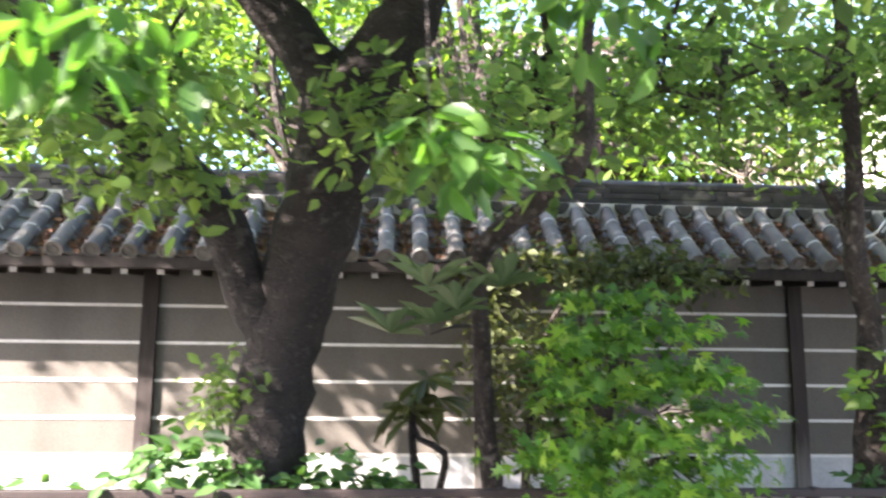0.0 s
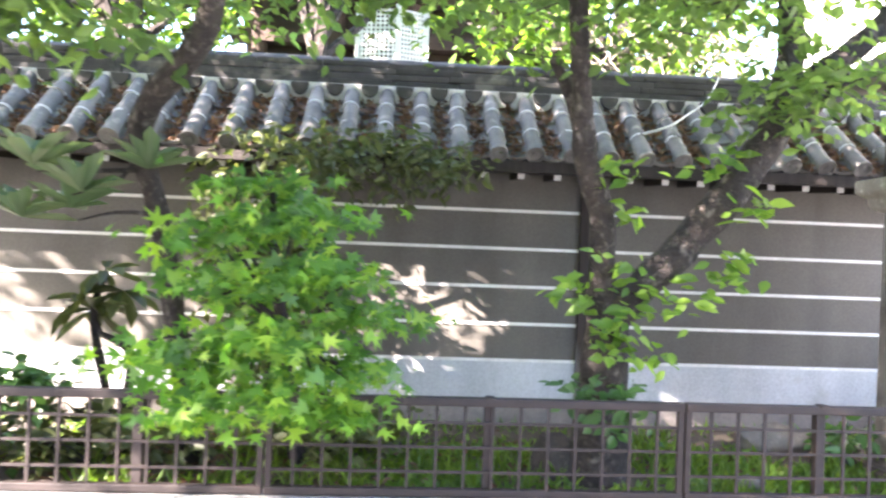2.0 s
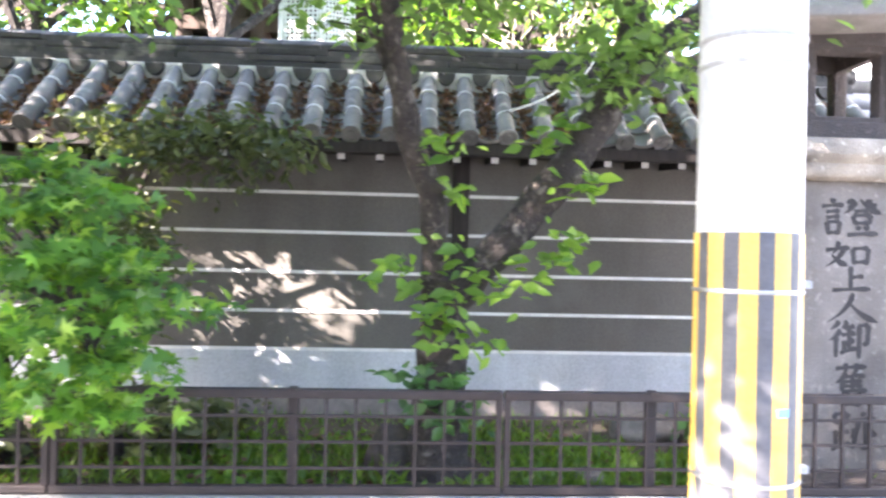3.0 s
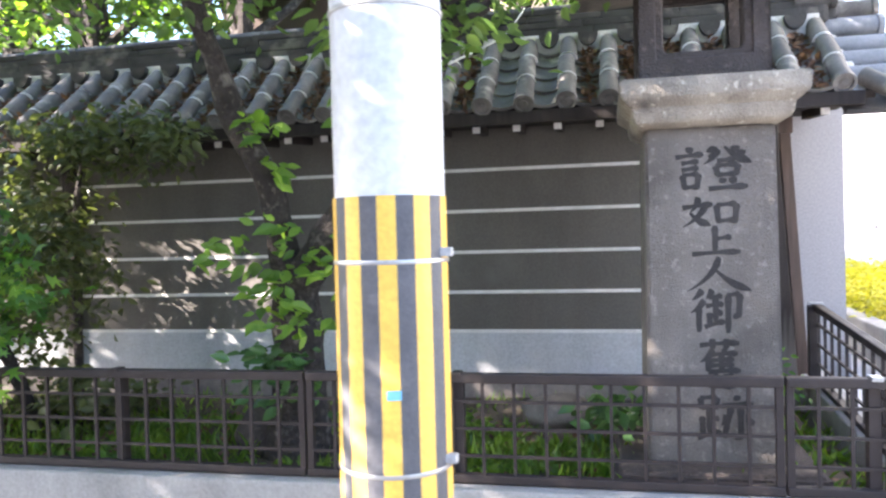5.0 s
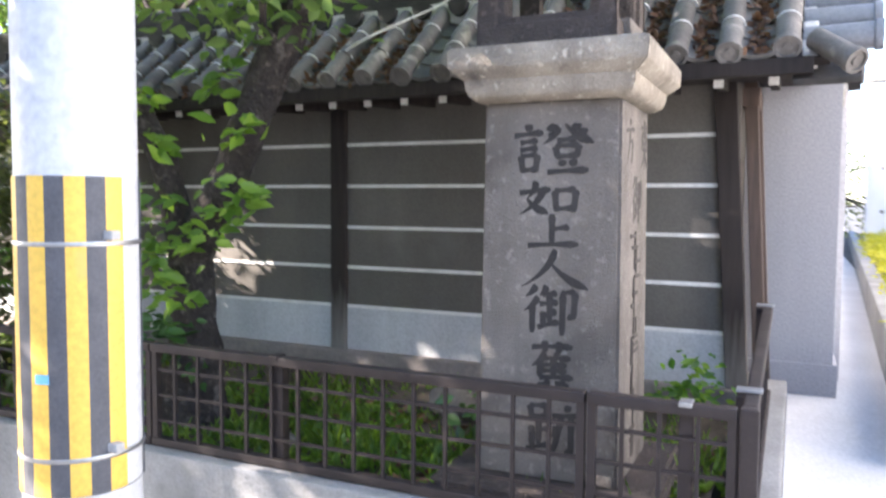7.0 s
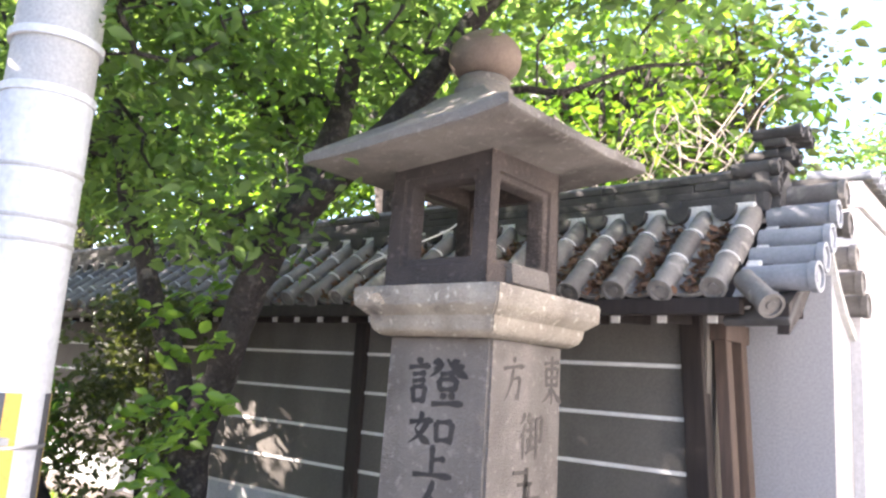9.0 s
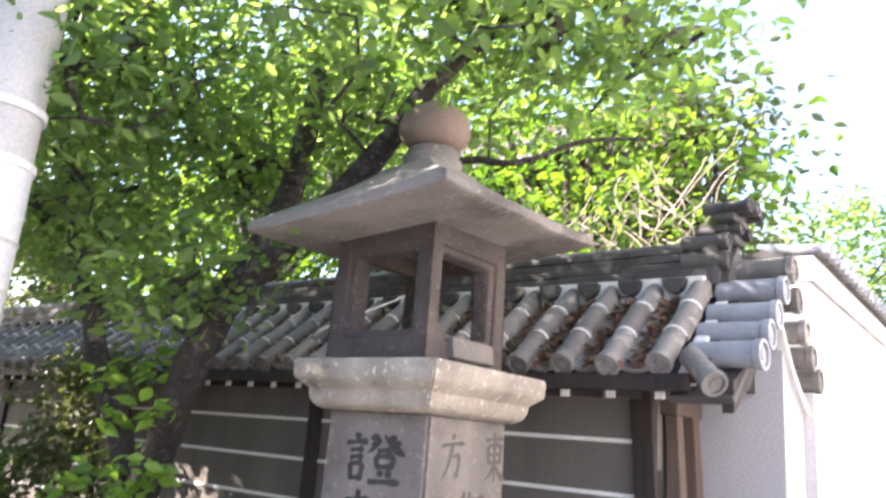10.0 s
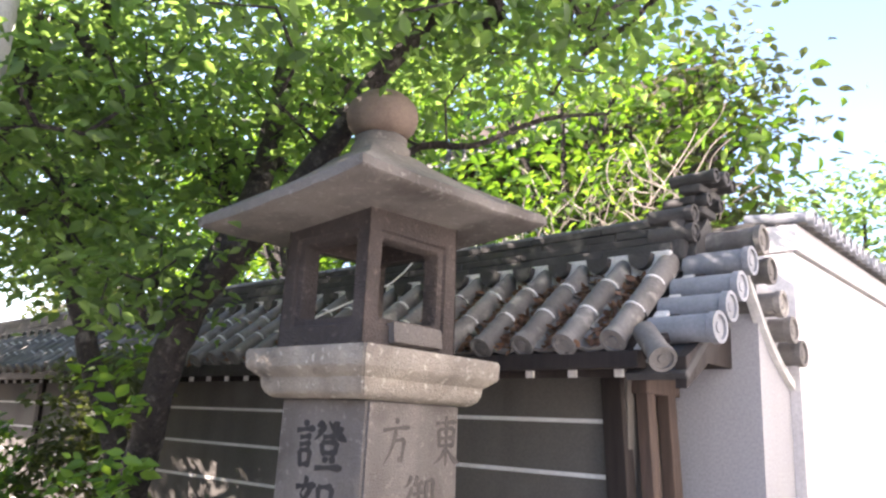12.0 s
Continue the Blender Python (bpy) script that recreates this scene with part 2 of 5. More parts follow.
def loft(bm, rings, cap=True):
    rows = [[bm.verts.new(p) for p in r] for r in rings]
    n = len(rows[0])
    for a, b in zip(rows, rows[1:]):
        for i in range(n):
            bm.faces.new((a[i], a[(i + 1) % n], b[(i + 1) % n], b[i]))
    if cap:
        bm.faces.new(rows[0][::-1])
        bm.faces.new(rows[-1])
    return bm


def square_ring(cx, cy, half, z, half_y=None):
    hy = half if half_y is None else half_y
    return [(cx - half, cy - hy, z), (cx + half, cy - hy, z), (cx + half, cy + hy, z), (cx - half, cy + hy, z)]


def circle(cx, cy, r, z, n=32):
    return [(cx + r * math.cos(2 * math.pi * i / n), cy + r * math.sin(2 * math.pi * i / n), z) for i in range(n)]


def tube(bm, pts, radii, n=10, rough=0.0, seed=0):
    """A tapered limb through the points, smoothed between them."""
    pts = [Vector(p) for p in pts]
    fine, rads = [], []
    for i in range(len(pts) - 1):
        p0, p1, p2, p3 = pts[max(i - 1, 0)], pts[i], pts[i + 1], pts[min(i + 2, len(pts) - 1)]
        steps = max(2, int((p2 - p1).length / 0.07)) if rough else 3
        for k in range(steps):
            t = k / steps
            fine.append(0.5 * ((2 * p1) + (p2 - p0) * t + (2 * p0 - 5 * p1 + 4 * p2 - p3) * t * t + (3 * p1 - p0 - 3 * p2 + p3) * t ** 3))
            rads.append(radii[i] * (1 - t) + radii[i + 1] * t)
    fine.append(pts[-1]); rads.append(radii[-1])
    rings = []
    side = Vector((1, 0.2, 0.1))
    for i, p in enumerate(fine):
        d = (fine[min(i + 1, len(fine) - 1)] - fine[max(i - 1, 0)]).normalized()
        side = (side - d * side.dot(d)).normalized()
        up = d.cross(side)
        ring = []
        for k in range(n):
            a = 2 * math.pi * k / n
            way = side * math.cos(a) + up * math.sin(a)
            q = p + way * rads[i]
            if rough:
                q += way * rads[i] * rough * (noise.noise(q * 7 + Vector((seed, 0, 0))) + 0.6 * noise.noise(q * 18))
            ring.append(q)
        rings.append(ring)
    return loft(bm, rings)


LEAF_SHAPE = {
    "oval": ([(0, 0, 0), (-0.21, 0.24, 0.05), (-0.27, 0.52, 0.05), (-0.13, 0.82, 0.0), (0, 1.05, -0.12), (0.13, 0.82, 0.0), (0.27, 0.52, 0.05), (0.21, 0.24, 0.05)], [(0, 1, 2, 3, 4), (0, 4, 5, 6, 7)]),
    "long": ([(0, 0, 0), (-0.13, 0.35, 0.05), (-0.15, 0.7, 0.0), (0, 1, -0.18), (0.15, 0.7, 0.0), (0.13, 0.35, 0.05)], [(0, 1, 2, 3), (0, 3, 4, 5)]),
    "star": ([(0, 0, 0), (-0.5, 0.12, -0.05), (-0.16, 0.34, 0.03), (-0.42, 0.72, -0.06), (-0.09, 0.56, 0.03), (0, 1.05, -0.1), (0.09, 0.56, 0.03), (0.42, 0.72, -0.06), (0.16, 0.34, 0.03), (0.5, 0.12, -0.05)],
             [(0, 1, 2), (0, 2, 4), (2, 3, 4), (0, 4, 6), (4, 5, 6), (0, 6, 8), (6, 7, 8), (0, 8, 9)]),
    "blade": ([(-0.05, 0, 0), (0.05, 0, 0), (0.04, 0.6, 0.05), (0.0, 1, 0.22), (-0.04, 0.6, 0.05)], [(0, 1, 2, 3, 4)]),
}


def leaf_mesh(name, base, ways, normals, sizes, shape, mat):
    """Many leaves in one mesh: base points, directions of growth, rough normals, lengths."""
    sv, sf = LEAF_SHAPE[shape]
    sv = np.array(sv)
    n = len(base)
    y = ways / np.linalg.norm(ways, axis=1, keepdims=True)
    x = np.cross(y, normals)
    x /= np.linalg.norm(x, axis=1, keepdims=True) + 1e-9
    z = np.cross(x, y)
    s = np.asarray(sizes)[:, None, None]
    v = base[:, None, :] + s * (sv[None, :, 0:1] * x[:, None, :] + sv[None, :, 1:2] * y[:, None, :] + sv[None, :, 2:3] * z[:, None, :])
    k = len(sv)
    loops = np.concatenate([np.array(f) for f in sf])
    counts = np.array([len(f) for f in sf])
    me = bpy.data.meshes.new(name)
    me.vertices.add(n * k)
    me.vertices.foreach_set("co", v.reshape(-1))
    me.loops.add(n * len(loops))
    me.loops.foreach_set("vertex_index", (loops[None, :] + (np.arange(n) * k)[:, None]).reshape(-1).astype(np.int32))
    me.polygons.add(n * len(sf))
    tot = np.tile(counts, n)
    me.polygons.foreach_set("loop_start", np.concatenate([[0], np.cumsum(tot)[:-1]]).astype(np.int32))
    me.polygons.foreach_set("loop_total", tot.astype(np.int32))
    me.update(calc_edges=True)
    me.validate()
    me.materials.append(mat)
    return me


def foliage(name, clumps, per, spread, size, mat, parent, shape="oval", droop=0.35, seed=1, label="", flat=0.6, facing=(0.0, 0.0, 1.0), loose=0.75):
    """Leaves in sprays round the clumps' centres (x, y, z): each spray a short twig with leaves on both sides."""
    rng = np.random.default_rng(seed)
    clumps = np.array(clumps, float)
    c = np.repeat(clumps, per, axis=0)
    n = len(c)
    off = rng.normal(0, 1, (n, 3)) * np.array([1, 1, flat]) * spread
    ang = rng.uniform(0, 2 * np.pi, n)
    ways = np.stack([np.cos(ang), np.sin(ang), rng.normal(-droop, 0.35, n)], 1) + off / (spread + 1e-6) * 0.25
    normals = np.array(facing) + rng.normal(0, loose, (n, 3))
    sizes = size * rng.uniform(0.55, 1.25, n)
    ob = new(name, leaf_mesh(name, c + off, ways, normals, sizes, shape, mat))
    ob["kind"] = "stuff"
    if label:
        ob["label"] = label
    return under(ob, parent)


def cloud(rng, centre, radii, n, hollow=0.0):
    """Points in an ellipsoid; hollow pushes them outwards."""
    d = rng.normal(0, 1, (n, 3))
    d /= np.linalg.norm(d, axis=1, keepdims=True)
    r = rng.uniform(hollow ** 3, 1, n) ** (1 / 3)
    return np.array(centre) + d * r[:, None] * np.array(radii)


def sun_gap(pts, at, r):
    """Thin a crown where a gap lets the sun through to a spot on the wall."""
    off = pts - np.array(at)
    way = np.array(SUN_WAY)
    return pts[np.linalg.norm(off - (off @ way)[:, None] * way, axis=1) > r]


def twigs(bm, starts, ends, r0=0.012, seed=0):
    rng = np.random.default_rng(seed)
    for a, b in zip(starts, ends):
        a, b = Vector(a), Vector(b)
        mid = a.lerp(b, 0.5) + Vector(rng.normal(0, 0.05, 3)) * (b - a).length * 1.5
        tube(bm, [a, mid, b], [r0, r0 * 0.65, r0 * 0.25], n=5)
    return bm


def branchwork(limb_points, ends, thick=0.0042, seed=0, most=0.035):
    """Boughs that grow from the limbs to every clump, each from the nearest wood."""
    rng = np.random.default_rng(seed)
    nodes = [np.array(p, float) for p in limb_points]
    roots = len(nodes)
    up = [-1] * roots
    ends = np.array(ends, float)
    near = np.full(len(ends), 1e9)
    who = np.zeros(len(ends), int)
    left = np.ones(len(ends), bool)
    def offer(k):
        d = np.linalg.norm(ends - nodes[k], axis=1) + 0.25 * np.maximum(0, nodes[k][2] - ends[:, 2])
        better = d < near
        near[better], who[better] = d[better], k
    for k in range(roots):
        offer(k)
    for _ in range(len(ends)):
        i = int(np.argmin(np.where(left, near, 1e9)))
        left[i] = False
        last = int(who[i])
        a, b = nodes[last], ends[i]
        steps = max(1, int(np.linalg.norm(b - a) / 0.22))
        sag = rng.normal(0, 0.10, 3) * np.linalg.norm(b - a)
        for n in range(1, steps + 1):
            t = n / steps
            nodes.append(a + (b - a) * t + sag * 4 * t * (1 - t) * (0 if n == steps else 1))
            up.append(last)
            last = len(nodes) - 1
            offer(last)
    load = [0] * len(nodes)
    for k in range(len(nodes) - 1, roots - 1, -1):
        load[k] += 1
        load[up[k]] += load[k]
    bm = bmesh.new()
    for k in range(roots, len(nodes)):
        a, b = Vector(nodes[up[k]]), Vector(nodes[k])
        r1 = min(most, thick * math.sqrt(load[k]))
        r0 = min(most, thick * math.sqrt(load[up[k]])) if up[k] >= roots else r1 * 1.15
        d = (b - a)
        if d.length < 1e-4:
            continue
        side = d.orthogonal().normalized()
        over = d.cross(side).normalized()
        loft(bm, [[p + (side * math.cos(c) + over * math.sin(c)) * r for c in [2 * math.pi * q / 5 for q in range(5)]] for p, r in ((a, min(r0, r1 * 1.4)), (b, r1))], False)
    return bm


def limb_nodes(runs, first=0):
    out = []
    for pts, _ in runs[first:]:
        for a, b in zip(pts, pts[1:]):
            out += [Vector(a).lerp(Vector(b), t) for t in (0.0, 0.5)]
        out.append(Vector(pts[-1]))
    return out


# ---- ground ----
def ground_height(x, y):
    """The street rises to the right, and a ramp leads up to the path beside the bed."""
    def ease(v, a, b):
        k = min(1.0, max(0.0, (v - a) / (b - a)))
        return k * k * (3 - 2 * k)
    up = 0.60 + 0.012 * min(2.2, max(0.0, y - 3.5))
    return 0.30 * ease(x, 3.5, 6.5) + (up - 0.30 * ease(x, 3.5, 6.5)) * ease(y, 1.6, 3.6) * ease(x, 5.35, 5.75)


bm = bmesh.new()
gx = [-2500, -300, -60, -20, -8, -4] + [i * 0.25 - 2 for i in range(0, 49)] + [12, 20, 60, 300, 2500]
gy = [-2500, -300, -60, -20, -8, -4] + [i * 0.25 - 2 for i in range(0, 41)] + [12, 20, 60, 300, 2500]
grid = [[bm.verts.new((x, y, ground_height(x, y))) for y in gy] for x in gx]
for i in range(len(gx) - 1):
    for j in range(len(gy) - 1):
        bm.faces.new((grid[i][j], grid[i + 1][j], grid[i + 1][j + 1], grid[i][j + 1]))
ground = part("ground", bm, ASPHALT, None, smooth=True)
tagged(ground, "grey asphalt street sloping up beside the planted bed", "ground", kind="structure")
# concrete path between the bed and the hedge, plus a street apron for bounce
bm = bmesh.new()
rows = []
for y in [1.6 + 0.2 * i for i in range(0, 93)]:
    # unseen widening, added to reflect light up onto the right-hand faces
    wide = 6.62 + 1.9 * min(1.0, max(0.0, (4.5 - y) / 0.4))
    rows.append([bm.verts.new((5.742 + (wide - 5.742) * k / 8, y, ground_height(5.742 + (wide - 5.742) * k / 8, y) + 0.008)) for k in range(9)])
for a, b in zip(rows, rows[1:]):
    for i in range(8):
        bm.faces.new((a[i], a[i + 1], b[i + 1], b[i]))
tagged(part("path", bm, PATH_CONCRETE, None, smooth=True), "pale concrete path running along the plaster wall", "path", kind="structure")

# planted bed and its concrete kerb
bm = bmesh.new()
bx = [-8 + 0.3 * i for i in range(46)]
rows = [[bm.verts.new((min(x, 5.6), y, 0.53 + 0.05 * noise.noise(Vector((x * 1.3, y * 1.3, 0))) + (0.06 if y > 4.5 else 0))) for y in (3.5, 3.8, 4.1, 4.4, 4.7, 5.03)] for x in bx]
for a, b in zip(rows, rows[1:]):
    for i in range(5):
        bm.faces.new((a[i], b[i], b[i + 1], a[i + 1]))
tagged(part("planting_bed", bm, SOIL, None, smooth=True), "bare brown soil of the planted bed", "soil", kind="structure")
bm = boxed(-8, 5.74, 3.38, 3.56, -0.2, 0.585, 0.012)
tagged(part("kerb_wall", bm, CONCRETE, None), "stained low concrete wall under the iron fence", "low wall", kind="structure")
RISE = Matrix.Translation((0, 3.455, 0)) @ Matrix(((1, 0, 0, 0), (0, 1, 0, 0), (0, 0.087, 1, 0), (0, 0, 0, 1))) @ Matrix.Translation((0, -3.455, 0))
bm = boxed(5.60, 5.74, 3.565, 5.2, 0.2, 0.60, 0.012)
bmesh.ops.transform(bm, matrix=RISE, verts=bm.verts)
tagged(part("kerb_wall", bm, CONCRETE, None), "low concrete kerb beside the path", "kerb", kind="structure")

# ---- the striped wall ----
WALL_Y, WALL_END, WALL_START = 5.03, 5.50, -8.0
wall = thing("wall_front", (0, WALL_Y, 0.5), "grey-brown plaster temple wall with five white lines and dark posts", "wall", kind="structure")
part("wall_body", boxed(WALL_START, WALL_END, WALL_Y, WALL_Y + 0.40, 0.73, 2.62), PLASTER, wall)
part("white_band", boxed(WALL_START, WALL_END + 0.03, WALL_Y - 0.006, WALL_Y + 0.406, 0.72, 0.985), BAND_PAINT, wall, "white painted band at the wall's foot")
part("footing", boxed(WALL_START, WALL_END + 0.1, WALL_Y - 0.06, WALL_Y + 0.44, 0.3, 0.725, 0.015), FOOTING, wall, "dark stone footing")
END_LEAN = 0.062
POSTS = [5.42, 3.23, 0.99, -1.25, -3.5, -5.7]
for z in (0.990, 1.228, 1.471, 1.719, 1.967):
    for a, b in zip(POSTS[1:] + [WALL_START], POSTS):
        part("white_line", boxed(a + (0.052 if a > WALL_START else 0), b - 0.052 + (END_LEAN * (2.30 - z) if b == POSTS[0] else 0), WALL_Y - 0.008, WALL_Y + 0.01, z - 0.010, z + 0.010), LINE_WHITE, wall)
for x in POSTS:
    bm = boxed(x - 0.052, x + 0.052, WALL_Y - 0.035, WALL_Y + 0.05, 0.70, 2.22, 0.006)
    if x == POSTS[0]:
        for v in bm.verts:
            v.co.x += END_LEAN * (2.30 - v.co.z)
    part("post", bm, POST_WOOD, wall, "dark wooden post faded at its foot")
# bracing posts at the wall's end, leaning outwards
for x, dx, y in ((5.535, 0.09, 5.12), (5.545, 0.09, 5.31)):
    bm = boxed(-0.03, 0.03, -0.04, 0.04, 0, 1.6, 0.006)
    bmesh.ops.transform(bm, matrix=Matrix.Translation((x + dx, y, 0.62)) @ Matrix.Shear("XY", 4, (-dx / 1.6, 0)), verts=bm.verts)
    part("brace_post", bm, BRACE_WOOD, wall, "worn brown bracing post")
part("brace_top", boxed(5.50, 5.58, 5.06, 5.40, 2.10, 2.19, 0.006), BRACE_WOOD, wall)

# ---- the wall's tiled roof ----
SLOPE = math.atan2(0.46, 0.57)
EAVE_Y, EAVE_Z, RIDGE_Y = 4.53, 2.225, 5.23
PITCH, LAST = 0.2244, 5.70
roof = thing("wall_roof", (0, RIDGE_Y, 2.5), "weathered grey tiled roof along the top of the plaster wall", "roof", kind="structure")


def slope_pose(x, along, lift=0.0):
    return Matrix.Translation((x, EAVE_Y, EAVE_Z)) @ Matrix.Rotation(SLOPE, 4, "X") @ Matrix.Translation((0, along, lift))


def round_tile(mat, r=0.050, length=0.26, name="round_tile"):
    prof = lambda rr: [(rr * math.cos(math.pi * i / 8), rr * math.sin(math.pi * i / 8)) for i in range(9)]
    rings = []
    for y, rr in ((0, r), (length * 0.86, r * 0.97), (length * 0.87, r * 0.84), (length, r * 0.84)):
        rings.append([(x, y, z + 0.0) for x, z in prof(rr)] + [(-rr, y, -0.03), (rr, y, -0.03)])
    return finish(loft(bmesh.new(), rings), name, mat, True)


def end_tile(mat, r=0.050, length=0.26, name="eave_tile"):
    rings = []
    for y, rr in ((length, r), (0.035, r), (0.03, r * 1.12), (0, r * 1.12), (0.0, r * 0.86), (0.010, r * 0.82), (0.010, r * 0.42), (0.004, r * 0.36)):
        rings.append([(rr * math.cos(2 * math.pi * i / 16), y, rr * math.sin(2 * math.pi * i / 16)) for i in range(16)])
    return finish(loft(bmesh.new(), rings), name, mat, True)


def pan_tile(mat, half=0.088, length=0.185, name="pan_tile"):
    xs = [-half + half * i / 3 for i in range(7)]
    rings = []
    for y, z in ((0, 0.012), (length, -0.006)):
        rings.append([(x, y, z + 0.030 * (x / half) ** 2) for x in xs] + [(x, y, z - 0.02 + 0.030 * (x / half) ** 2) for x in xs[::-1]])
    return finish(loft(bmesh.new(), rings), name, mat, True)


ROUND, EAVE_ROUND, PAN = round_tile(TILE), end_tile(TILE), pan_tile(TILE)
bm = bmesh.new()
loft(bm, [[(0.054 * math.cos(math.pi * i / 8), y, 0.054 * math.sin(math.pi * i / 8)) for i in range(9)] for y in (0.0, 0.012)])
COLLAR = finish(bm, "mortar_joint", MORTAR, True)
GAP = finish(loft(bmesh.new(), [[(0.058 * math.cos(math.pi * i / 8), y, -0.075 * math.sin(math.pi * i / 8)) for i in range(9)] for y in (0.0, 0.09)]), "gap_tile", TILE_DARK, True)
rnd = random.Random(4)
# boards under the tiles, eave board and back slope
bm = bmesh.new()
box(bm, WALL_START, 5.86, 0.06, 0.74, -0.075, -0.035, m=Matrix.Translation((0, EAVE_Y, EAVE_Z)) @ Matrix.Rotation(SLOPE, 4, "X"))
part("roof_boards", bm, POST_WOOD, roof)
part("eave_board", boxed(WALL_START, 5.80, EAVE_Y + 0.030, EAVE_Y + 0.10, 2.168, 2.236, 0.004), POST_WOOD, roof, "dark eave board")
bm = bmesh.new()
box(bm, WALL_START, 5.86, 0.0, 0.74, -0.06, 0.02, m=Matrix.Translation((0, 2 * RIDGE_Y - EAVE_Y, EAVE_Z)) @ Matrix.Rotation(math.pi, 4, "Z") @ Matrix.Rotation(SLOPE, 4, "X") @ Matrix.Translation((0, 0, 0)) @ Matrix.Diagonal((-1, 1, 1, 1)))
part("back_slope", bm, TILE_DARK, roof)
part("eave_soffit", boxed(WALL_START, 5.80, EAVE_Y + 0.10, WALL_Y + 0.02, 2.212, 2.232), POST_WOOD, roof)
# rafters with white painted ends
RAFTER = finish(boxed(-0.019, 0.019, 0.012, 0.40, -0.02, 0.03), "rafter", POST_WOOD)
RAFTER_END = finish(boxed(-0.021, 0.021, 0, 0.012, -0.022, 0.022, 0.002), "rafter_end", LINE_WHITE)
for k in range(46):
    m = pose(5.648 - 0.225 * k, 4.68, 2.163, 4)
    piece("rafter", RAFTER, m, roof)
    piece("rafter_end", RAFTER_END, m, roof)

# ridge: mortar bed, stacked tiles, capping
part("mortar_bed", boxed(WALL_START, 5.72, 5.028, 5.432, 2.62, 2.748, 0.008), MORTAR, roof, "white lime mortar under the ridge")
for i, (w, z0, z1) in enumerate(((0.185, 2.745, 2.787), (0.170, 2.790, 2.830), (0.158, 2.833, 2.873), (0.148, 2.876, 2.912))):
    x = WALL_START
    while x < 5.70:
        x1 = min(5.72, x + 0.42 + 0.02 * rnd.random())
        sag = 0.004 * rnd.uniform(-1, 1)
        part("ridge_tile", boxed(x, x1 - 0.003, RIDGE_Y - w, RIDGE_Y + w, z0 + sag, z1 + sag, 0.006), TILE_DARK, roof)
        x = x1
CAP = round_tile(TILE_DARK, 0.085, 0.32, "ridge_cap")
for k in range(110):
    piece("ridge_cap", CAP, pose(5.70 - 0.28 * k, RIDGE_Y, 2.885, 0, 0, 90), roof)

# end of the ridge: stacked ornament with round ends
part("ridge_end_tile", boxed(5.69, 5.78, 5.06, 5.40, 2.70, 2.93, 0.03), TILE_DARK, roof, "carved grey ridge-end tile")
bm = bmesh.new()
for i, (x1, half) in enumerate(((5.83, 0.085), (5.80, 0.105), (5.84, 0.125))):
    box(bm, 5.73, x1, RIDGE_Y - half, RIDGE_Y + half, 2.935 + 0.048 * i, 2.976 + 0.048 * i, 0.014)
loft(bm, [[(5.775 + d, RIDGE_Y + a, 2.72 + b) for a, b in ((-0.15, 0.0), (0.15, 0.0), (0.12, 0.10), (0.05, 0.16), (0.0, 0.21), (-0.05, 0.16), (-0.12, 0.10))] for d in (0, 0.045)])
part("ridge_end_ornament", bm, TILE_DARK, roof, "stacked dark ornament on the ridge's end")
for y, z, r, x0 in ((5.13, 3.098, 0.030, 5.65), (5.23, 3.108, 0.034, 5.66), (5.33, 3.098, 0.030, 5.65), (5.16, 3.0, 0.028, 5.60), (5.30, 3.0, 0.028, 5.60), (5.09, 2.83, 0.042, 5.56), (5.09, 2.92, 0.038, 5.56)):
    me = end_tile(TILE_DARK, r, 0.22)
    piece("round_end", me, pose(x0 + 0.26, y, z, 0, 0, 90), roof)

# verge: short tiles lying across the slope on both sides, and the corner
VERGE = end_tile(TILE_NEW, 0.058, 0.30, "verge_tile")
VERGE_OLD = end_tile(TILE, 0.058, 0.30, "verge_tile")
for i, (y, z) in enumerate(((4.74, 2.335), (4.865, 2.435), (4.99, 2.54), (5.12, 2.675))):
    piece("verge_tile", VERGE, pose(6.06, y, z, 0, 2, 90 + (-4 if i == 0 else 0)), roof)
    piece("verge_tile", VERGE_OLD, pose(6.06, 2 * RIDGE_Y - y + 0.02, z, 0, 2, 90), roof)
piece("verge_tile", end_tile(TILE, 0.062, 0.34, "verge_tile"), pose(6.07, 5.245, 2.795, 0, 2, 90), roof)
piece("corner_tile", end_tile(TILE, 0.047, 0.24, "corner_tile"), Matrix.Translation((5.95, 4.47, 2.185)) @ Matrix.Rotation(radians(46), 4, "Z") @ Matrix.Rotation(radians(32), 4, "X"), roof)
bm = bmesh.new()
box(bm, 5.72, 5.98, 0.0, 0.72, -0.135, -0.10, 0.008, m=Matrix.Translation((0, EAVE_Y, EAVE_Z)) @ Matrix.Rotation(SLOPE, 4, "X"))
part("verge_slab", bm, TILE_DARK, roof)
bm = bmesh.new()
for k in range(14):
    a = 0.10 + 0.045 * k
    w = 0.015 + 0.012 * noise.noise(Vector((k * 1.7, 0, 0)))
    box(bm, 5.755, 5.80 + w, a - 0.03, a + 0.03, -0.10, -0.03 + 0.02 * noise.noise(Vector((k * 0.9, 5, 0))), 0.008, m=Matrix.Translation((0, EAVE_Y, EAVE_Z)) @ Matrix.Rotation(SLOPE, 4, "X"))
part("mortar_fillet", bm, MORTAR, roof, "rough white mortar along the verge")
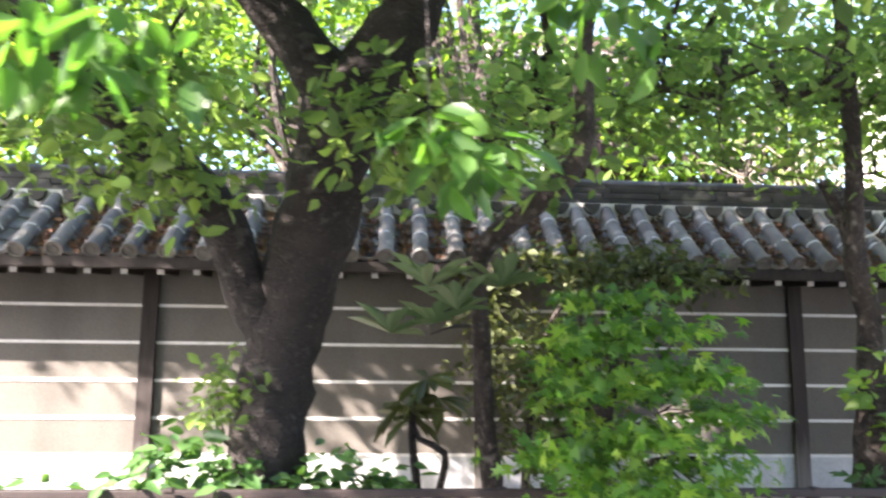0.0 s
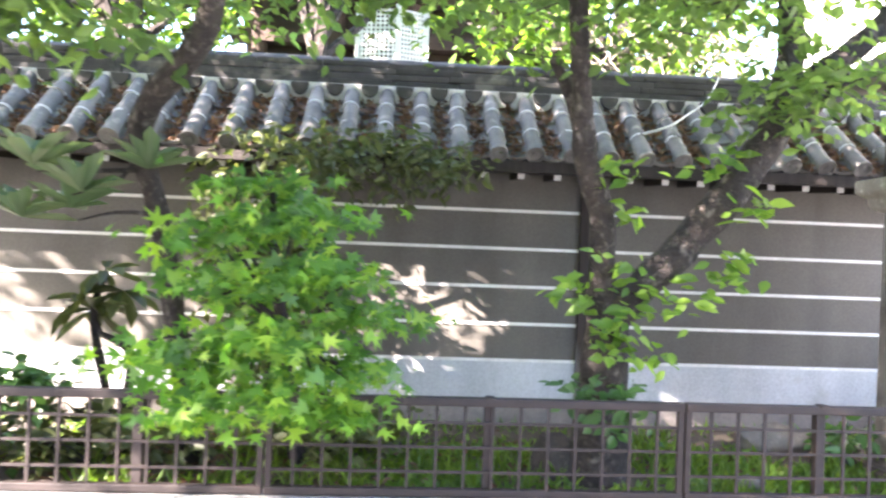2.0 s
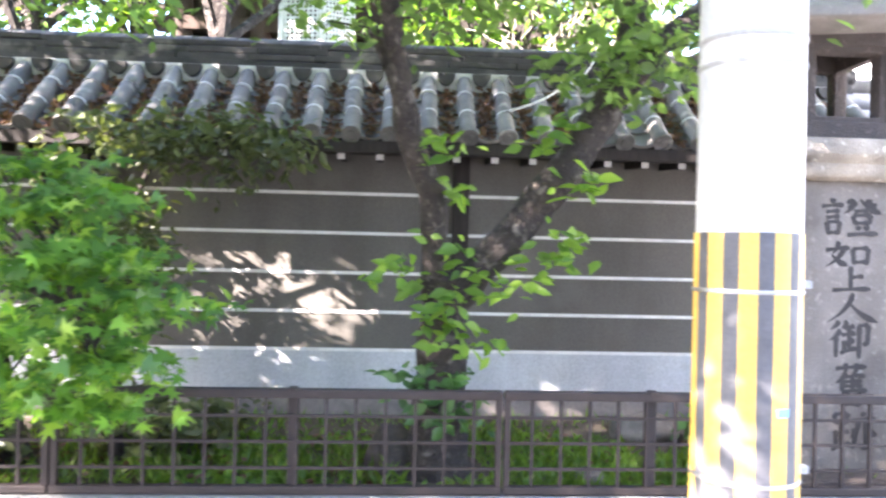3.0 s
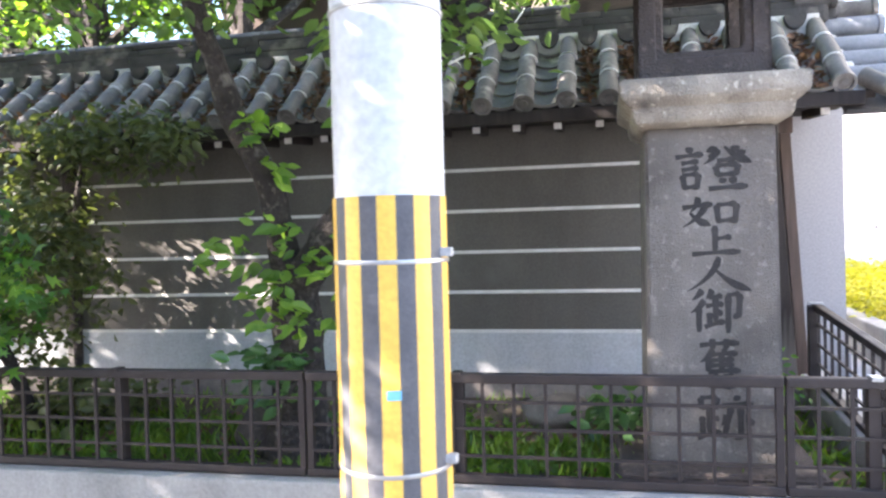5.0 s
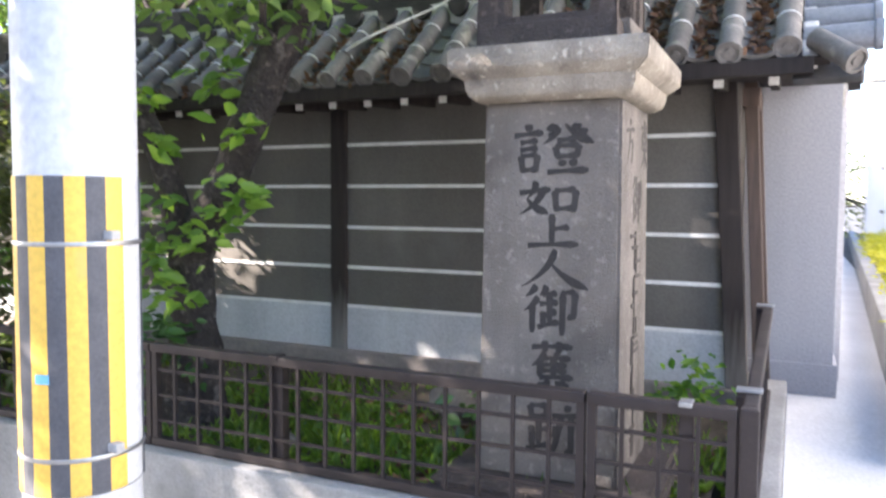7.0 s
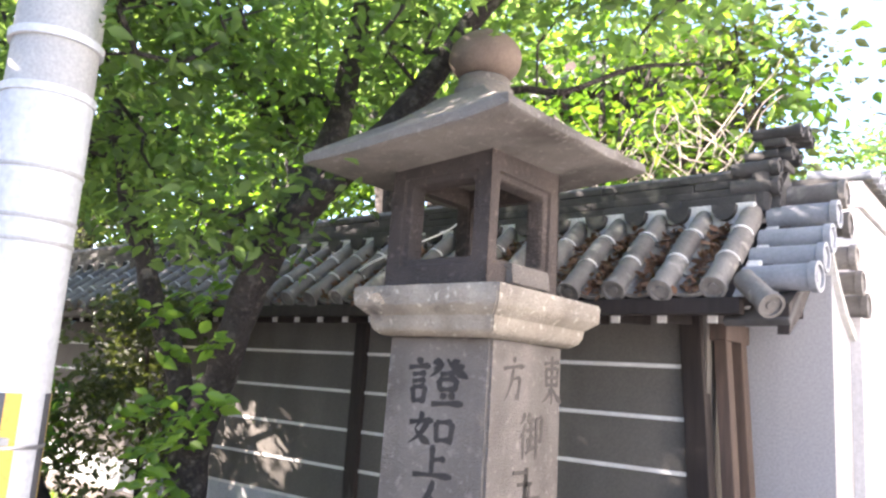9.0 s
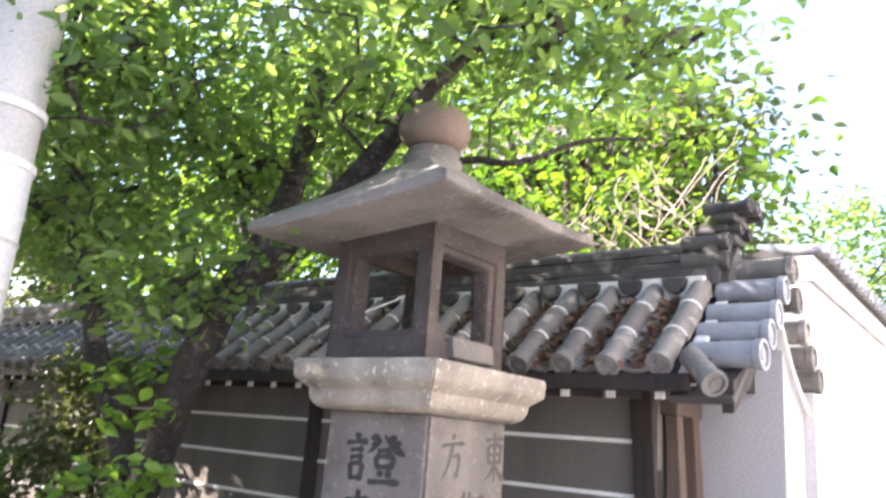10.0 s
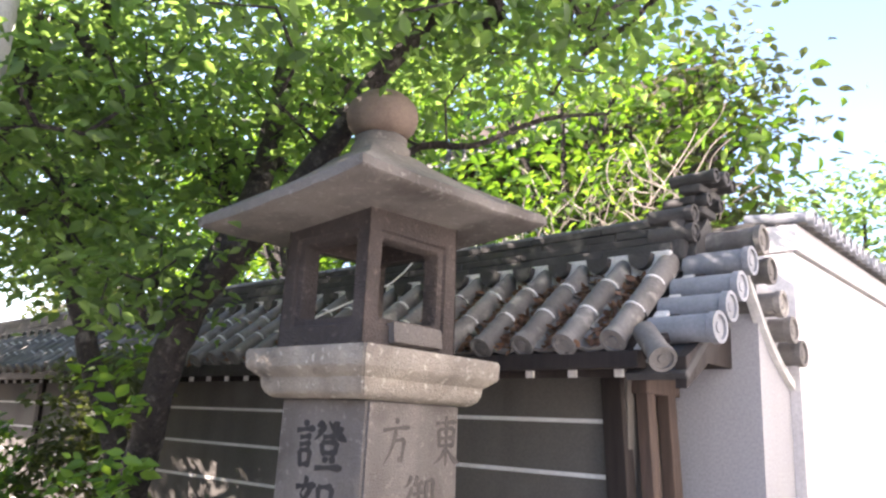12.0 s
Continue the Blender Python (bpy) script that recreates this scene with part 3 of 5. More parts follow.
# curved barge boards under the verge
for side in (-1, 1):
    bm = bmesh.new()
    rings = []
    for i in range(9):
        t = i / 8
        y = RIDGE_Y + side * (0.02 + 0.60 * t)
        z = 2.74 - 0.52 * t + 0.07 * math.sin(math.pi * t) * -1
        deep = 0.13 if side < 0 else 0.055
        rings.append([(5.93, y, z - deep), (5.975, y, z - deep), (5.975, y, z - 0.01), (5.93, y, z - 0.01)])
    loft(bm, rings)
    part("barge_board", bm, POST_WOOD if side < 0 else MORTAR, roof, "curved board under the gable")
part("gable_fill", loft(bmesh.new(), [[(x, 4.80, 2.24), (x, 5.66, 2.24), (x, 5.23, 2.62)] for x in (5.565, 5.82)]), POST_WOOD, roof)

# tiles, piece by piece
for k in range(48):
    x = LAST - PITCH * k
    jig = lambda a: rnd.uniform(-a, a)
    piece("eave_tile", EAVE_ROUND, slope_pose(x + jig(0.004), 0.028 + jig(0.008), 0.030 + jig(0.003)), roof)
    for i in (1, 2):
        piece("round_tile", ROUND, slope_pose(x + jig(0.005), 0.028 + 0.235 * i + jig(0.006), 0.030 + jig(0.004)) @ Matrix.Rotation(jig(0.02), 4, "Z"), roof)
        piece("mortar_joint", COLLAR, slope_pose(x, 0.023 + 0.235 * i, 0.028), roof)
    for i in range(5):
        piece("pan_tile", PAN, slope_pose(x - PITCH / 2 + jig(0.004), 0.045 + 0.145 * i, -0.012 + jig(0.003)) @ Matrix.Rotation(jig(0.02), 4, "Z"), roof)
    piece("gap_tile", GAP, pose(x - PITCH / 2, 4.985, 2.735, 0), roof)

# ---- plain end wall and long white flank wall ----
flank = thing("wall_flank", (5.7, 8, 0.5), "white plaster wall with a small tiled coping along the path", "wall", kind="structure")
part("wall_end_face", boxed(5.45, 5.95, 5.45, 5.85, 0.3, 2.64), PLASTER_COOL, flank, "plain grey end of the wall")
part("wall_plinth", boxed(5.45, 5.972, 5.438, 5.85, 0.3, 0.80, 0.006), PLASTER_COOL, flank, "low plastered plinth")
part("wall_body", boxed(5.50, 6.0, 5.852, 26, 0.3, 2.868), FLANK_PLASTER, flank)
part("cornice", boxed(5.47, 6.025, 5.852, 26, 2.88, 3.02, 0.006), FLANK_PLASTER, flank)
bm = bmesh.new()
rings = [[(5.40, y, 3.022), (6.07, y, 3.022), (5.75, y, 3.06)] for y in (5.852, 26)]
part("coping", loft(bm, rings), TILE_DARK, flank)
COPING_END = end_tile(TILE_NEW, 0.038, 0.36, "coping_tile")
for k in range(90):
    piece("coping_tile", COPING_END, Matrix.Translation((6.10, 5.93 + 0.13 * k, 3.055)) @ Matrix.Rotation(radians(90), 4, "Z") @ Matrix.Rotation(radians(5), 4, "X"), flank)

# ---- stone lantern with its inscription ----
LX, LY = 4.955, 3.95
lantern = thing("stone_lantern", (LX, LY, 0.45), "tall weathered grey stone lantern with a carved inscription", "stone lantern")
bm = bmesh.new()
loft(bm, [square_ring(LX, LY, 0.42, 0.40), square_ring(LX, LY, 0.41, 0.60), square_ring(LX, LY, 0.39, 0.625)])
bmesh.ops.bevel(bm, geom=bm.edges[:], offset=0.015, segments=2, affect="EDGES")
part("plinth", bm, STONE_DARK, lantern, "wide low plinth")
bm = bmesh.new()
loft(bm, [square_ring(LX, LY, 0.262, 0.62), square_ring(LX, LY, 0.250, 1.995)])
bmesh.ops.bevel(bm, geom=bm.edges[:], offset=0.012, segments=2, affect="EDGES")
bmesh.ops.subdivide_edges(bm, edges=bm.edges[:], cuts=3, use_grid_fill=True)
pillar = part("pillar", bm, STONE, lantern, "square inscribed pillar")
bm = bmesh.new()
rings = [square_ring(LX + 0.004, LY - 0.005, h, z, h + 0.02) for h, z in ((0.262, 1.990), (0.272, 1.996), (0.292, 2.008), (0.303, 2.030), (0.307, 2.062), (0.318, 2.070), (0.346, 2.094), (0.351, 2.102), (0.354, 2.160), (0.347, 2.172))]
loft(bm, rings)
bmesh.ops.bevel(bm, geom=[e for e in bm.edges if abs(e.verts[0].co.z - e.verts[1].co.z) > 0.004], offset=0.006, segments=2, affect="EDGES")
for v in bm.verts:
    v.co += 0.0035 * noise.noise_vector(v.co * 9)
part("cap", bm, STONE_PALE, lantern, "moulded cap stained dark, lichen-pale on top", True)
# fire box: four walls with recessed openings, mitred at the corners
HX, HY = 4.936, 3.918


def opening_ring(half, z0, z1, r, deep):
    out = []
    for cx, cz, a0 in ((half - r, z0 + r, -90), (half - r, z1 - r, 0), (-half + r, z1 - r, 90), (-half + r, z0 + r, 180)):
        for k in range(5):
            a = radians(a0 + 22.5 * k)
            out.append((cx + r * math.cos(a), deep, cz + r * math.sin(a)))
    return out


for turn in range(4):
    bm = loft(bmesh.new(), [opening_ring(*a) for a in ((0.246, 2.172, 2.72, 0.002, 0.0), (0.246, 2.172, 2.72, 0.002, 0.0015), (0.188, 2.262, 2.625, 0.012, 0.0), (0.182, 2.268, 2.619, 0.012, 0.014), (0.159, 2.288, 2.600, 0.016, 0.018), (0.152, 2.294, 2.594, 0.02, 0.03), (0.150, 2.296, 2.592, 0.02, 0.086), (0.160, 2.172, 2.72, 0.002, 0.087))], False)
    for v in bm.verts:
        low = max(0.0, 2.30 - v.co.z) / 0.13
        v.co.x *= 1 + 0.035 * low * low
        v.co.y -= 0.008 * low * low
    bmesh.ops.transform(bm, matrix=Matrix.Translation((HX, HY, 0)) @ Matrix.Rotation(radians(90 * turn), 4, "Z") @ Matrix.Translation((0, -0.244, 0)), verts=bm.verts)
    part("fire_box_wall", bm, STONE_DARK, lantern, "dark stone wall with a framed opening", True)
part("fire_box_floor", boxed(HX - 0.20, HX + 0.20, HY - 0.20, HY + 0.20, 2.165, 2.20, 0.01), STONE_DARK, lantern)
sill = boxed(-0.045, 0.045, -0.135, 0.135, 0, 0.082, 0.012)
bmesh.ops.transform(sill, matrix=Matrix.Translation((HX + 0.236, HY + 0.02, 2.195)) @ Matrix.Rotation(radians(-8), 4, "Y"), verts=sill.verts)
part("fire_box_sill", sill, STONE, lantern, "pale loose stone wedged in the opening", True)
bm = bmesh.new()
TILT = Matrix.Translation((HX, HY, 2.743)) @ Matrix.Rotation(radians(2.0), 4, "X") @ Matrix.Rotation(radians(-4.0), 4, "Y") @ Matrix.Translation((-HX, -HY, -2.743))
R = 0.500


def hat_ring(h, z, curl=0.0, chip=0.0):
    out = []
    c = [(-h, -h), (h, -h), (h, h), (-h, h)]
    for i in range(4):
        a, b = c[i], c[(i + 1) % 4]
        for k in range(16):
            t = k / 16
            s = 2 * t - 1
            p = Vector((HX + a[0] + (b[0] - a[0]) * t, HY + (a[1] + (b[1] - a[1]) * t) * 1.05, z + curl * s ** 4))
            out.append(TILT @ (p + chip * noise.noise_vector(p * 11)))
    return out


loft(bm, [hat_ring(0.20, 2.675), hat_ring(0.27, 2.70), hat_ring(R - 0.05, 2.695, 0.006), hat_ring(R - 0.004, 2.700, 0.010, 0.004), hat_ring(R + 0.003, 2.706, 0.010, 0.006), hat_ring(R + 0.003, 2.738, 0.012, 0.006), hat_ring(R - 0.006, 2.748, 0.012, 0.006), hat_ring(R - 0.040, 2.766, 0.010, 0.004), hat_ring(0.36, 2.835, 0.004, 0.004), hat_ring(0.24, 2.912, 0, 0.004), hat_ring(0.16, 2.975, 0, 0.003), hat_ring(0.125, 3.012), hat_ring(0.11, 3.02)])
part("roof", bm, STONE, lantern, "broad sloping stone roof with pale edges", True)
bm = bmesh.new()
loft(bm, [circle(HX, HY, r, z) for r, z in ((0.118, 2.99), (0.128, 3.02), (0.128, 3.05), (0.116, 3.062), (0.110, 3.07), (0.114, 3.092), (0.098, 3.106), (0.09, 3.112))])
for v in bm.verts:
    v.co += 0.004 * noise.noise_vector(v.co * 14)
part("finial_base", bm, STONE, lantern, "ringed pale stone collar under the finial", True)
bm = bmesh.new()
loft(bm, [circle(HX, HY, r, z) for r, z in ((0.085, 3.105), (0.118, 3.122), (0.144, 3.150), (0.156, 3.185), (0.157, 3.212), (0.146, 3.245), (0.122, 3.275), (0.088, 3.300), (0.052, 3.318), (0.025, 3.332), (0.008, 3.345))])
for v in bm.verts:
    v.co += 0.005 * noise.noise_vector(v.co * 6)
part("finial", bm, STONE_BROWN, lantern, "rounded brown stone finial", True)


# brush-written characters, stroke by stroke on a square of 100: x0, y0, x1, y1
GLYPHS = {
    "證": ((14, 99, 23, 89), (0, 79, 38, 84), (8, 65, 31, 69), (8, 51, 31, 55), (9, 40, 12, 8), (9, 39, 31, 42), (31, 42, 28, 8), (11, 12, 29, 14),
          (42, 90, 58, 94), (58, 94, 38, 62), (45, 82, 53, 75), (66, 99, 102, 62), (86, 98, 75, 88), (94, 88, 83, 79), (56, 68, 80, 71),
          (54, 57, 57, 36), (54, 57, 84, 60), (84, 60, 81, 36), (56, 38, 82, 39), (60, 31, 65, 20), (81, 32, 74, 20), (44, 8, 96, 12)),
    "如": ((28, 100, 13, 50), (13, 50, 50, 6), (42, 78, 0, 4), (0, 66, 54, 76), (61, 73, 64, 14), (61, 72, 97, 76), (97, 76, 93, 12), (63, 21, 94, 24)),
    "上": ((48, 100, 48, 10), (50, 56, 82, 62), (0, 6, 100, 13)),
    "人": ((52, 100, 0, 2), (46, 64, 102, 2)),
    "御": ((23, 100, 3, 76), (27, 76, 0, 46), (16, 60, 16, 0), (43, 100, 30, 78), (36, 81, 63, 85), (30, 61, 65, 66), (49, 83, 49, 24), (49, 44, 63, 46),
          (37, 46, 37, 18), (27, 12, 67, 26), (72, 86, 97, 90), (97, 90, 94, 34), (94, 34, 84, 41), (74, 88, 73, -2)),
    "舊": ((6, 88, 94, 93), (34, 102, 35, 80), (66, 102, 64, 80), (36, 80, 6, 52), (24, 68, 24, 32), (56, 81, 63, 73), (26, 67, 90, 71), (26, 55, 82, 58),
          (26, 44, 82, 47), (54, 68, 54, 34), (24, 31, 96, 35), (46, 26, 28, 20), (26, 22, 29, -2), (30, 12, 44, 13), (58, 22, 80, 25), (80, 25, 76, -2), (60, 12, 76, 13), (28, 0, 77, 1)),
    "跡": ((6, 96, 9, 70), (6, 95, 37, 98), (37, 98, 34, 70), (9, 73, 35, 75), (22, 72, 22, 18), (22, 47, 40, 50), (9, 54, 10, 12), (0, 4, 44, 20),
          (69, 102, 76, 91), (46, 78, 102, 84), (63, 80, 48, 6), (79, 80, 79, 4), (79, 4, 70, 13), (53, 58, 44, 34), (90, 60, 101, 36)),
    "方": ((46, 102, 55, 90), (2, 74, 98, 82), (48, 78, 6, 0), (40, 51, 80, 55), (80, 55, 71, 6), (71, 6, 57, 14)),
    "東": ((12, 85, 88, 90), (22, 73, 24, 38), (22, 73, 79, 77), (79, 77, 76, 38), (24, 55, 77, 57), (24, 40, 77, 41), (50, 102, 50, 0), (48, 36, 4, 4), (52, 36, 100, 4)),
}


def brush_stroke(bm, x0, y0, x1, y1, w, sx, sz, lift):
    """One stroke with a pressed start and end; falling strokes bend and taper."""
    dx, dy = x1 - x0, y1 - y0
    length = math.hypot(dx, dy)
    if length < 17:
        prof, bend = (0.25, 0.7, 1.05, 1.15, 0.9, 0.35), 0.05
    elif abs(dy) < 0.4 * abs(dx) and dx > 0:
        prof, bend = (0.75, 0.72, 0.58, 0.56, 0.62, 0.82, 1.0, 0.45), 0.02
    elif abs(dx) < 0.25 * abs(dy):
        prof, bend = (0.6, 1.05, 0.9, 0.82, 0.82, 0.86, 0.8, 0.5), 0.0
    elif dx < 0:
        prof, bend = (0.7, 1.05, 0.95, 0.85, 0.7, 0.55, 0.35, 0.12), -0.09
    else:
        prof, bend = (0.3, 0.5, 0.65, 0.85, 1.1, 1.3, 0.95, 0.15), -0.07
    left, right = [], []
    n = len(prof)
    for i, p in enumerate(prof):
        t = i / (n - 1)
        arc = 4 * t * (1 - t) * bend * length
        x, y = x0 + dx * t - dy / length * arc * (-1 if dx < 0 else 1), y0 + dy * t + dx / length * arc * (-1 if dx < 0 else 1)
        ox, oy = -dy / length * p * w / 2, dx / length * p * w / 2
        left.append((x + ox / sx, y + oy / sz))
        right.append((x - ox / sx, y - oy / sz))
    ring = left + right[::-1]
    return loft(bm, [[((x - 50) * sx, (y - 50) * sz, z) for x, y in ring] for z in (-0.004, lift)])


def sign(ch, m, wide, high, w, mat):
    bm = bmesh.new()
    for i, st in enumerate(GLYPHS[ch]):
        brush_stroke(bm, *st, w, wide / 100, high / 100, 0.0012 + 0.00012 * i)
    bmesh.ops.transform(bm, matrix=m, verts=bm.verts)
    part("inscription", bm, mat, pillar, "dark brush-written characters cut into the stone")


LEAN = 0.012 / 1.375
for ch, x, z, wide, high in (("證", 4.964, 1.814, 0.285, 0.185), ("如", 4.952, 1.643, 0.215, 0.125), ("上", 4.971, 1.528, 0.185, 0.122), ("人", 4.977, 1.392, 0.240, 0.140), ("御", 4.966, 1.246, 0.195, 0.172), ("舊", 4.976, 1.035, 0.172, 0.190), ("跡", 4.990, 0.813, 0.210, 0.178)):
    sign(ch, pose(x, LY - 0.250 - LEAN * (1.995 - z), z, 90 - math.degrees(LEAN), 0, 0), wide, high, 0.027, CARVED)
for ch, y, z, wide, high in (("方", 3.853, 1.845, 0.14, 0.16), ("東", 4.125, 1.852, 0.155, 0.185), ("御", 3.985, 1.640, 0.16, 0.17)):
    sign(ch, pose(LX + 0.250 + LEAN * (1.995 - z), y, z, 90, -math.degrees(LEAN), 90), wide, high, 0.019, CARVED_FAINT)
rs = random.Random(11)
for z in (1.47, 1.29, 1.11, 0.93, 0.77):
    bm = bmesh.new()
    for j in range(7):
        zz = z + rs.uniform(-0.065, 0.065)
        yy = LY + rs.uniform(-0.05, 0.05)
        w, h = (rs.uniform(0.03, 0.06), 0.007) if j % 2 else (0.007, rs.uniform(0.03, 0.06))
        xx = LX + 0.2505 + 0.012 * (1.995 - z) / 1.375
        box(bm, xx, xx + 0.004, yy - w, yy + w, zz - h, zz + h)
    part("worn_mark", bm, CARVED_FAINT, pillar)

# ---- utility pole ----
PX, PY, PR = 3.936, 2.58, 0.152
pole = thing("utility_pole", (PX, PY, 0), "round utility pole with white sleeve and yellow-black striped wrap", "utility pole")
part("shaft", loft(bmesh.new(), [circle(PX, PY, PR, -0.3), circle(PX, PY, PR - 0.002, 3.0), circle(PX, PY, PR - 0.014, 9.0)]), POLE_CONCRETE, pole, "bare grey concrete", True)
rings = []
z = 0.84
while z < 2.74:
    rings += [circle(PX, PY, PR + 0.0042, z, 40), circle(PX, PY, PR + 0.0056, z + 0.005, 40)]
    z += 0.010
part("sleeve", loft(bmesh.new(), rings), SLEEVE, pole, "ribbed white plastic sleeve", True)
part("base_wrap", loft(bmesh.new(), [circle(PX, PY, PR + 0.004, 0.25, 40), circle(PX, PY, PR + 0.004, 0.835, 40)]), SLEEVE, pole, "smooth pale lower sleeve", True)
STRIPES = 20
for i in range(STRIPES):
    a0, a1 = 2 * math.pi * i / STRIPES + 0.05, 2 * math.pi * (i + 1) / STRIPES + 0.05
    if i in (0, 1):
        continue
    bm = bmesh.new()
    rr0, rr1 = PR + 0.006, PR + 0.0095
    ring = lambda z: [(PX + r * math.cos(a), PY + r * math.sin(a), z) for r, a in [(rr1, a0 + (a1 - a0) * k / 4) for k in range(5)] + [(rr0, a1 - (a1 - a0) * k / 4) for k in range(5)]]
    loft(bm, [ring(0.84), ring(1.69)])
    part("stripe", bm, YELLOW if i % 2 else BLACK_WRAP, pole, "yellow stripe" if i % 2 else "grey-black stripe", True)
for z in (0.938, 1.512):
    part("band", loft(bmesh.new(), [circle(PX, PY, PR + 0.0115, z - 0.006, 40), circle(PX, PY, PR + 0.013, z, 40), circle(PX, PY, PR + 0.0115, z + 0.006, 40)]), STEEL, pole, "thin metal band", True)
    part("band_buckle", boxed(PX + 0.135, PX + 0.185, PY - 0.05, PY - 0.02, z + 0.01, z + 0.035, 0.004), POLE_CONCRETE, pole)
for z in (2.206, 2.287, 2.465):
    part("band", loft(bmesh.new(), [circle(PX, PY, PR + 0.009, z - 0.007, 40), circle(PX, PY, PR + 0.011, z, 40), circle(PX, PY, PR + 0.009, z + 0.007, 40)]), POLE_CONCRETE, pole, "grey band", True)
for z in (2.75, 2.96):
    part("band", loft(bmesh.new(), [circle(PX, PY, PR + 0.012, z - 0.015, 40), circle(PX, PY, PR + 0.013, z + 0.015, 40)]), SLEEVE, pole, "white band", True)
part("sticker", loft(bmesh.new(), [[(PX + r * math.cos(a), PY + r * math.sin(a), z) for r, a in [(PR + 0.012, -1.43 + 0.06 * k) for k in range(5)] + [(PR + 0.0098, -1.19 - 0.06 * k) for k in range(5)]] for z in (1.145, 1.17)]), BLUE_TAG, pole, "small blue sticker")

# ---- iron fence ----
FY, FZ0, FZ1 = 3.455, 0.595, 1.028
fence = thing("iron_fence", (2, FY, FZ0), "low brown painted iron lattice fence on the concrete wall", "fence")
JOINTS = [5.62, 5.165, 3.30, 1.435, -0.43, -2.295, -4.16, -6.0]
for a, b in zip(JOINTS[1:], JOINTS):
    part("top_rail", boxed(a + 0.004, b - 0.004, FY - 0.024, FY + 0.024, FZ1 - 0.038, FZ1, 0.006), FENCE, fence)
    part("bottom_rail", boxed(a + 0.004, b - 0.004, FY - 0.022, FY + 0.022, FZ0 - 0.004, FZ0 + 0.030, 0.005), FENCE, fence)
    for x in (a + 0.018, b - 0.018):
        part("end_stile", boxed(x - 0.013, x + 0.013, FY - 0.014, FY + 0.014, FZ0 + 0.03, FZ1 - 0.038), FENCE, fence)
    for z in (0.697, 0.806, 0.914):
        part("cross_bar", boxed(a + 0.03, b - 0.03, FY - 0.006, FY + 0.006, z - 0.006, z + 0.006), FENCE, fence)
BAR = finish(boxed(-0.0065, 0.0065, -0.0065, 0.0065, FZ0 + 0.03, FZ1 - 0.038), "bar", FENCE)
for a, b in zip(JOINTS[1:], JOINTS):
    n = round((b - a) / 0.121)
    for k in range(1, n):
        piece("bar", BAR, pose(a + (b - a) * k / n, FY - 0.004, 0), fence)
for x in (5.47, 3.945, 2.415, 0.89, -0.64, -2.17, -3.7, -5.2):
    part("post", boxed(x - 0.022, x + 0.022, FY + 0.006, FY + 0.05, 0.50, FZ1 - 0.012, 0.004), FENCE, fence)
    part("post_clip", boxed(x - 0.02, x + 0.02, FY - 0.03, FY + 0.03, FZ1 - 0.01, FZ1 + 0.006, 0.004), STEEL if x > 5 else FENCE, fence)
def risen(*a):
    bm = boxed(*a)
    bmesh.ops.transform(bm, matrix=RISE, verts=bm.verts)
    return bm


side = thing("iron_fence", (5.69, 4.2, FZ0), "low brown iron lattice fence beside the path", "fence")
FX, SY0, SY1 = 5.65, 3.455, 4.95
part("corner_post", boxed(FX - 0.026, FX + 0.026, SY0 - 0.026, SY0 + 0.026, 0.50, FZ1 + 0.004, 0.005), FENCE, side)
part("top_rail", risen(FX - 0.022, FX + 0.022, SY0 + 0.03, SY1, FZ1 - 0.036, FZ1, 0.006), FENCE, side)
part("bottom_rail", risen(FX - 0.022, FX + 0.022, SY0 + 0.03, SY1, FZ0, FZ0 + 0.03, 0.005), FENCE, side)
for z in (0.705, 0.812, 0.92):
    part("cross_bar", risen(FX - 0.006, FX + 0.006, SY0 + 0.03, SY1, z - 0.006, z + 0.006), FENCE, side)
SIDE_BAR = finish(boxed(-0.0065, 0.0065, -0.0065, 0.0065, FZ0 + 0.03, FZ1 - 0.036), "bar", FENCE)
for k in range(1, 13):
    piece("bar", SIDE_BAR, pose(FX + 0.003, SY0 + 0.12 * k, 0.087 * 0.12 * k), side)
for y in (3.62, 4.90):
    part("post", risen(FX - 0.05, FX - 0.006, y - 0.022, y + 0.022, 0.50, FZ1 - 0.01, 0.004), FENCE, side)
    part("post_clip", risen(FX - 0.05, FX + 0.028, y - 0.02, y + 0.02, FZ1 + 0.001, FZ1 + 0.010, 0.003), STEEL, side)

# ---- trees in the bed ----
rng = np.random.default_rng(7)


def limbs(name, runs, mat, parent, label="", rough=0.22):
    """One mesh a limb."""
    for i, (pts, radii) in enumerate(runs):
        part(name if i == 0 else "limb", tube(bmesh.new(), pts, radii, 14, rough, i * 3.1), mat, parent, label if i == 0 else "", True)


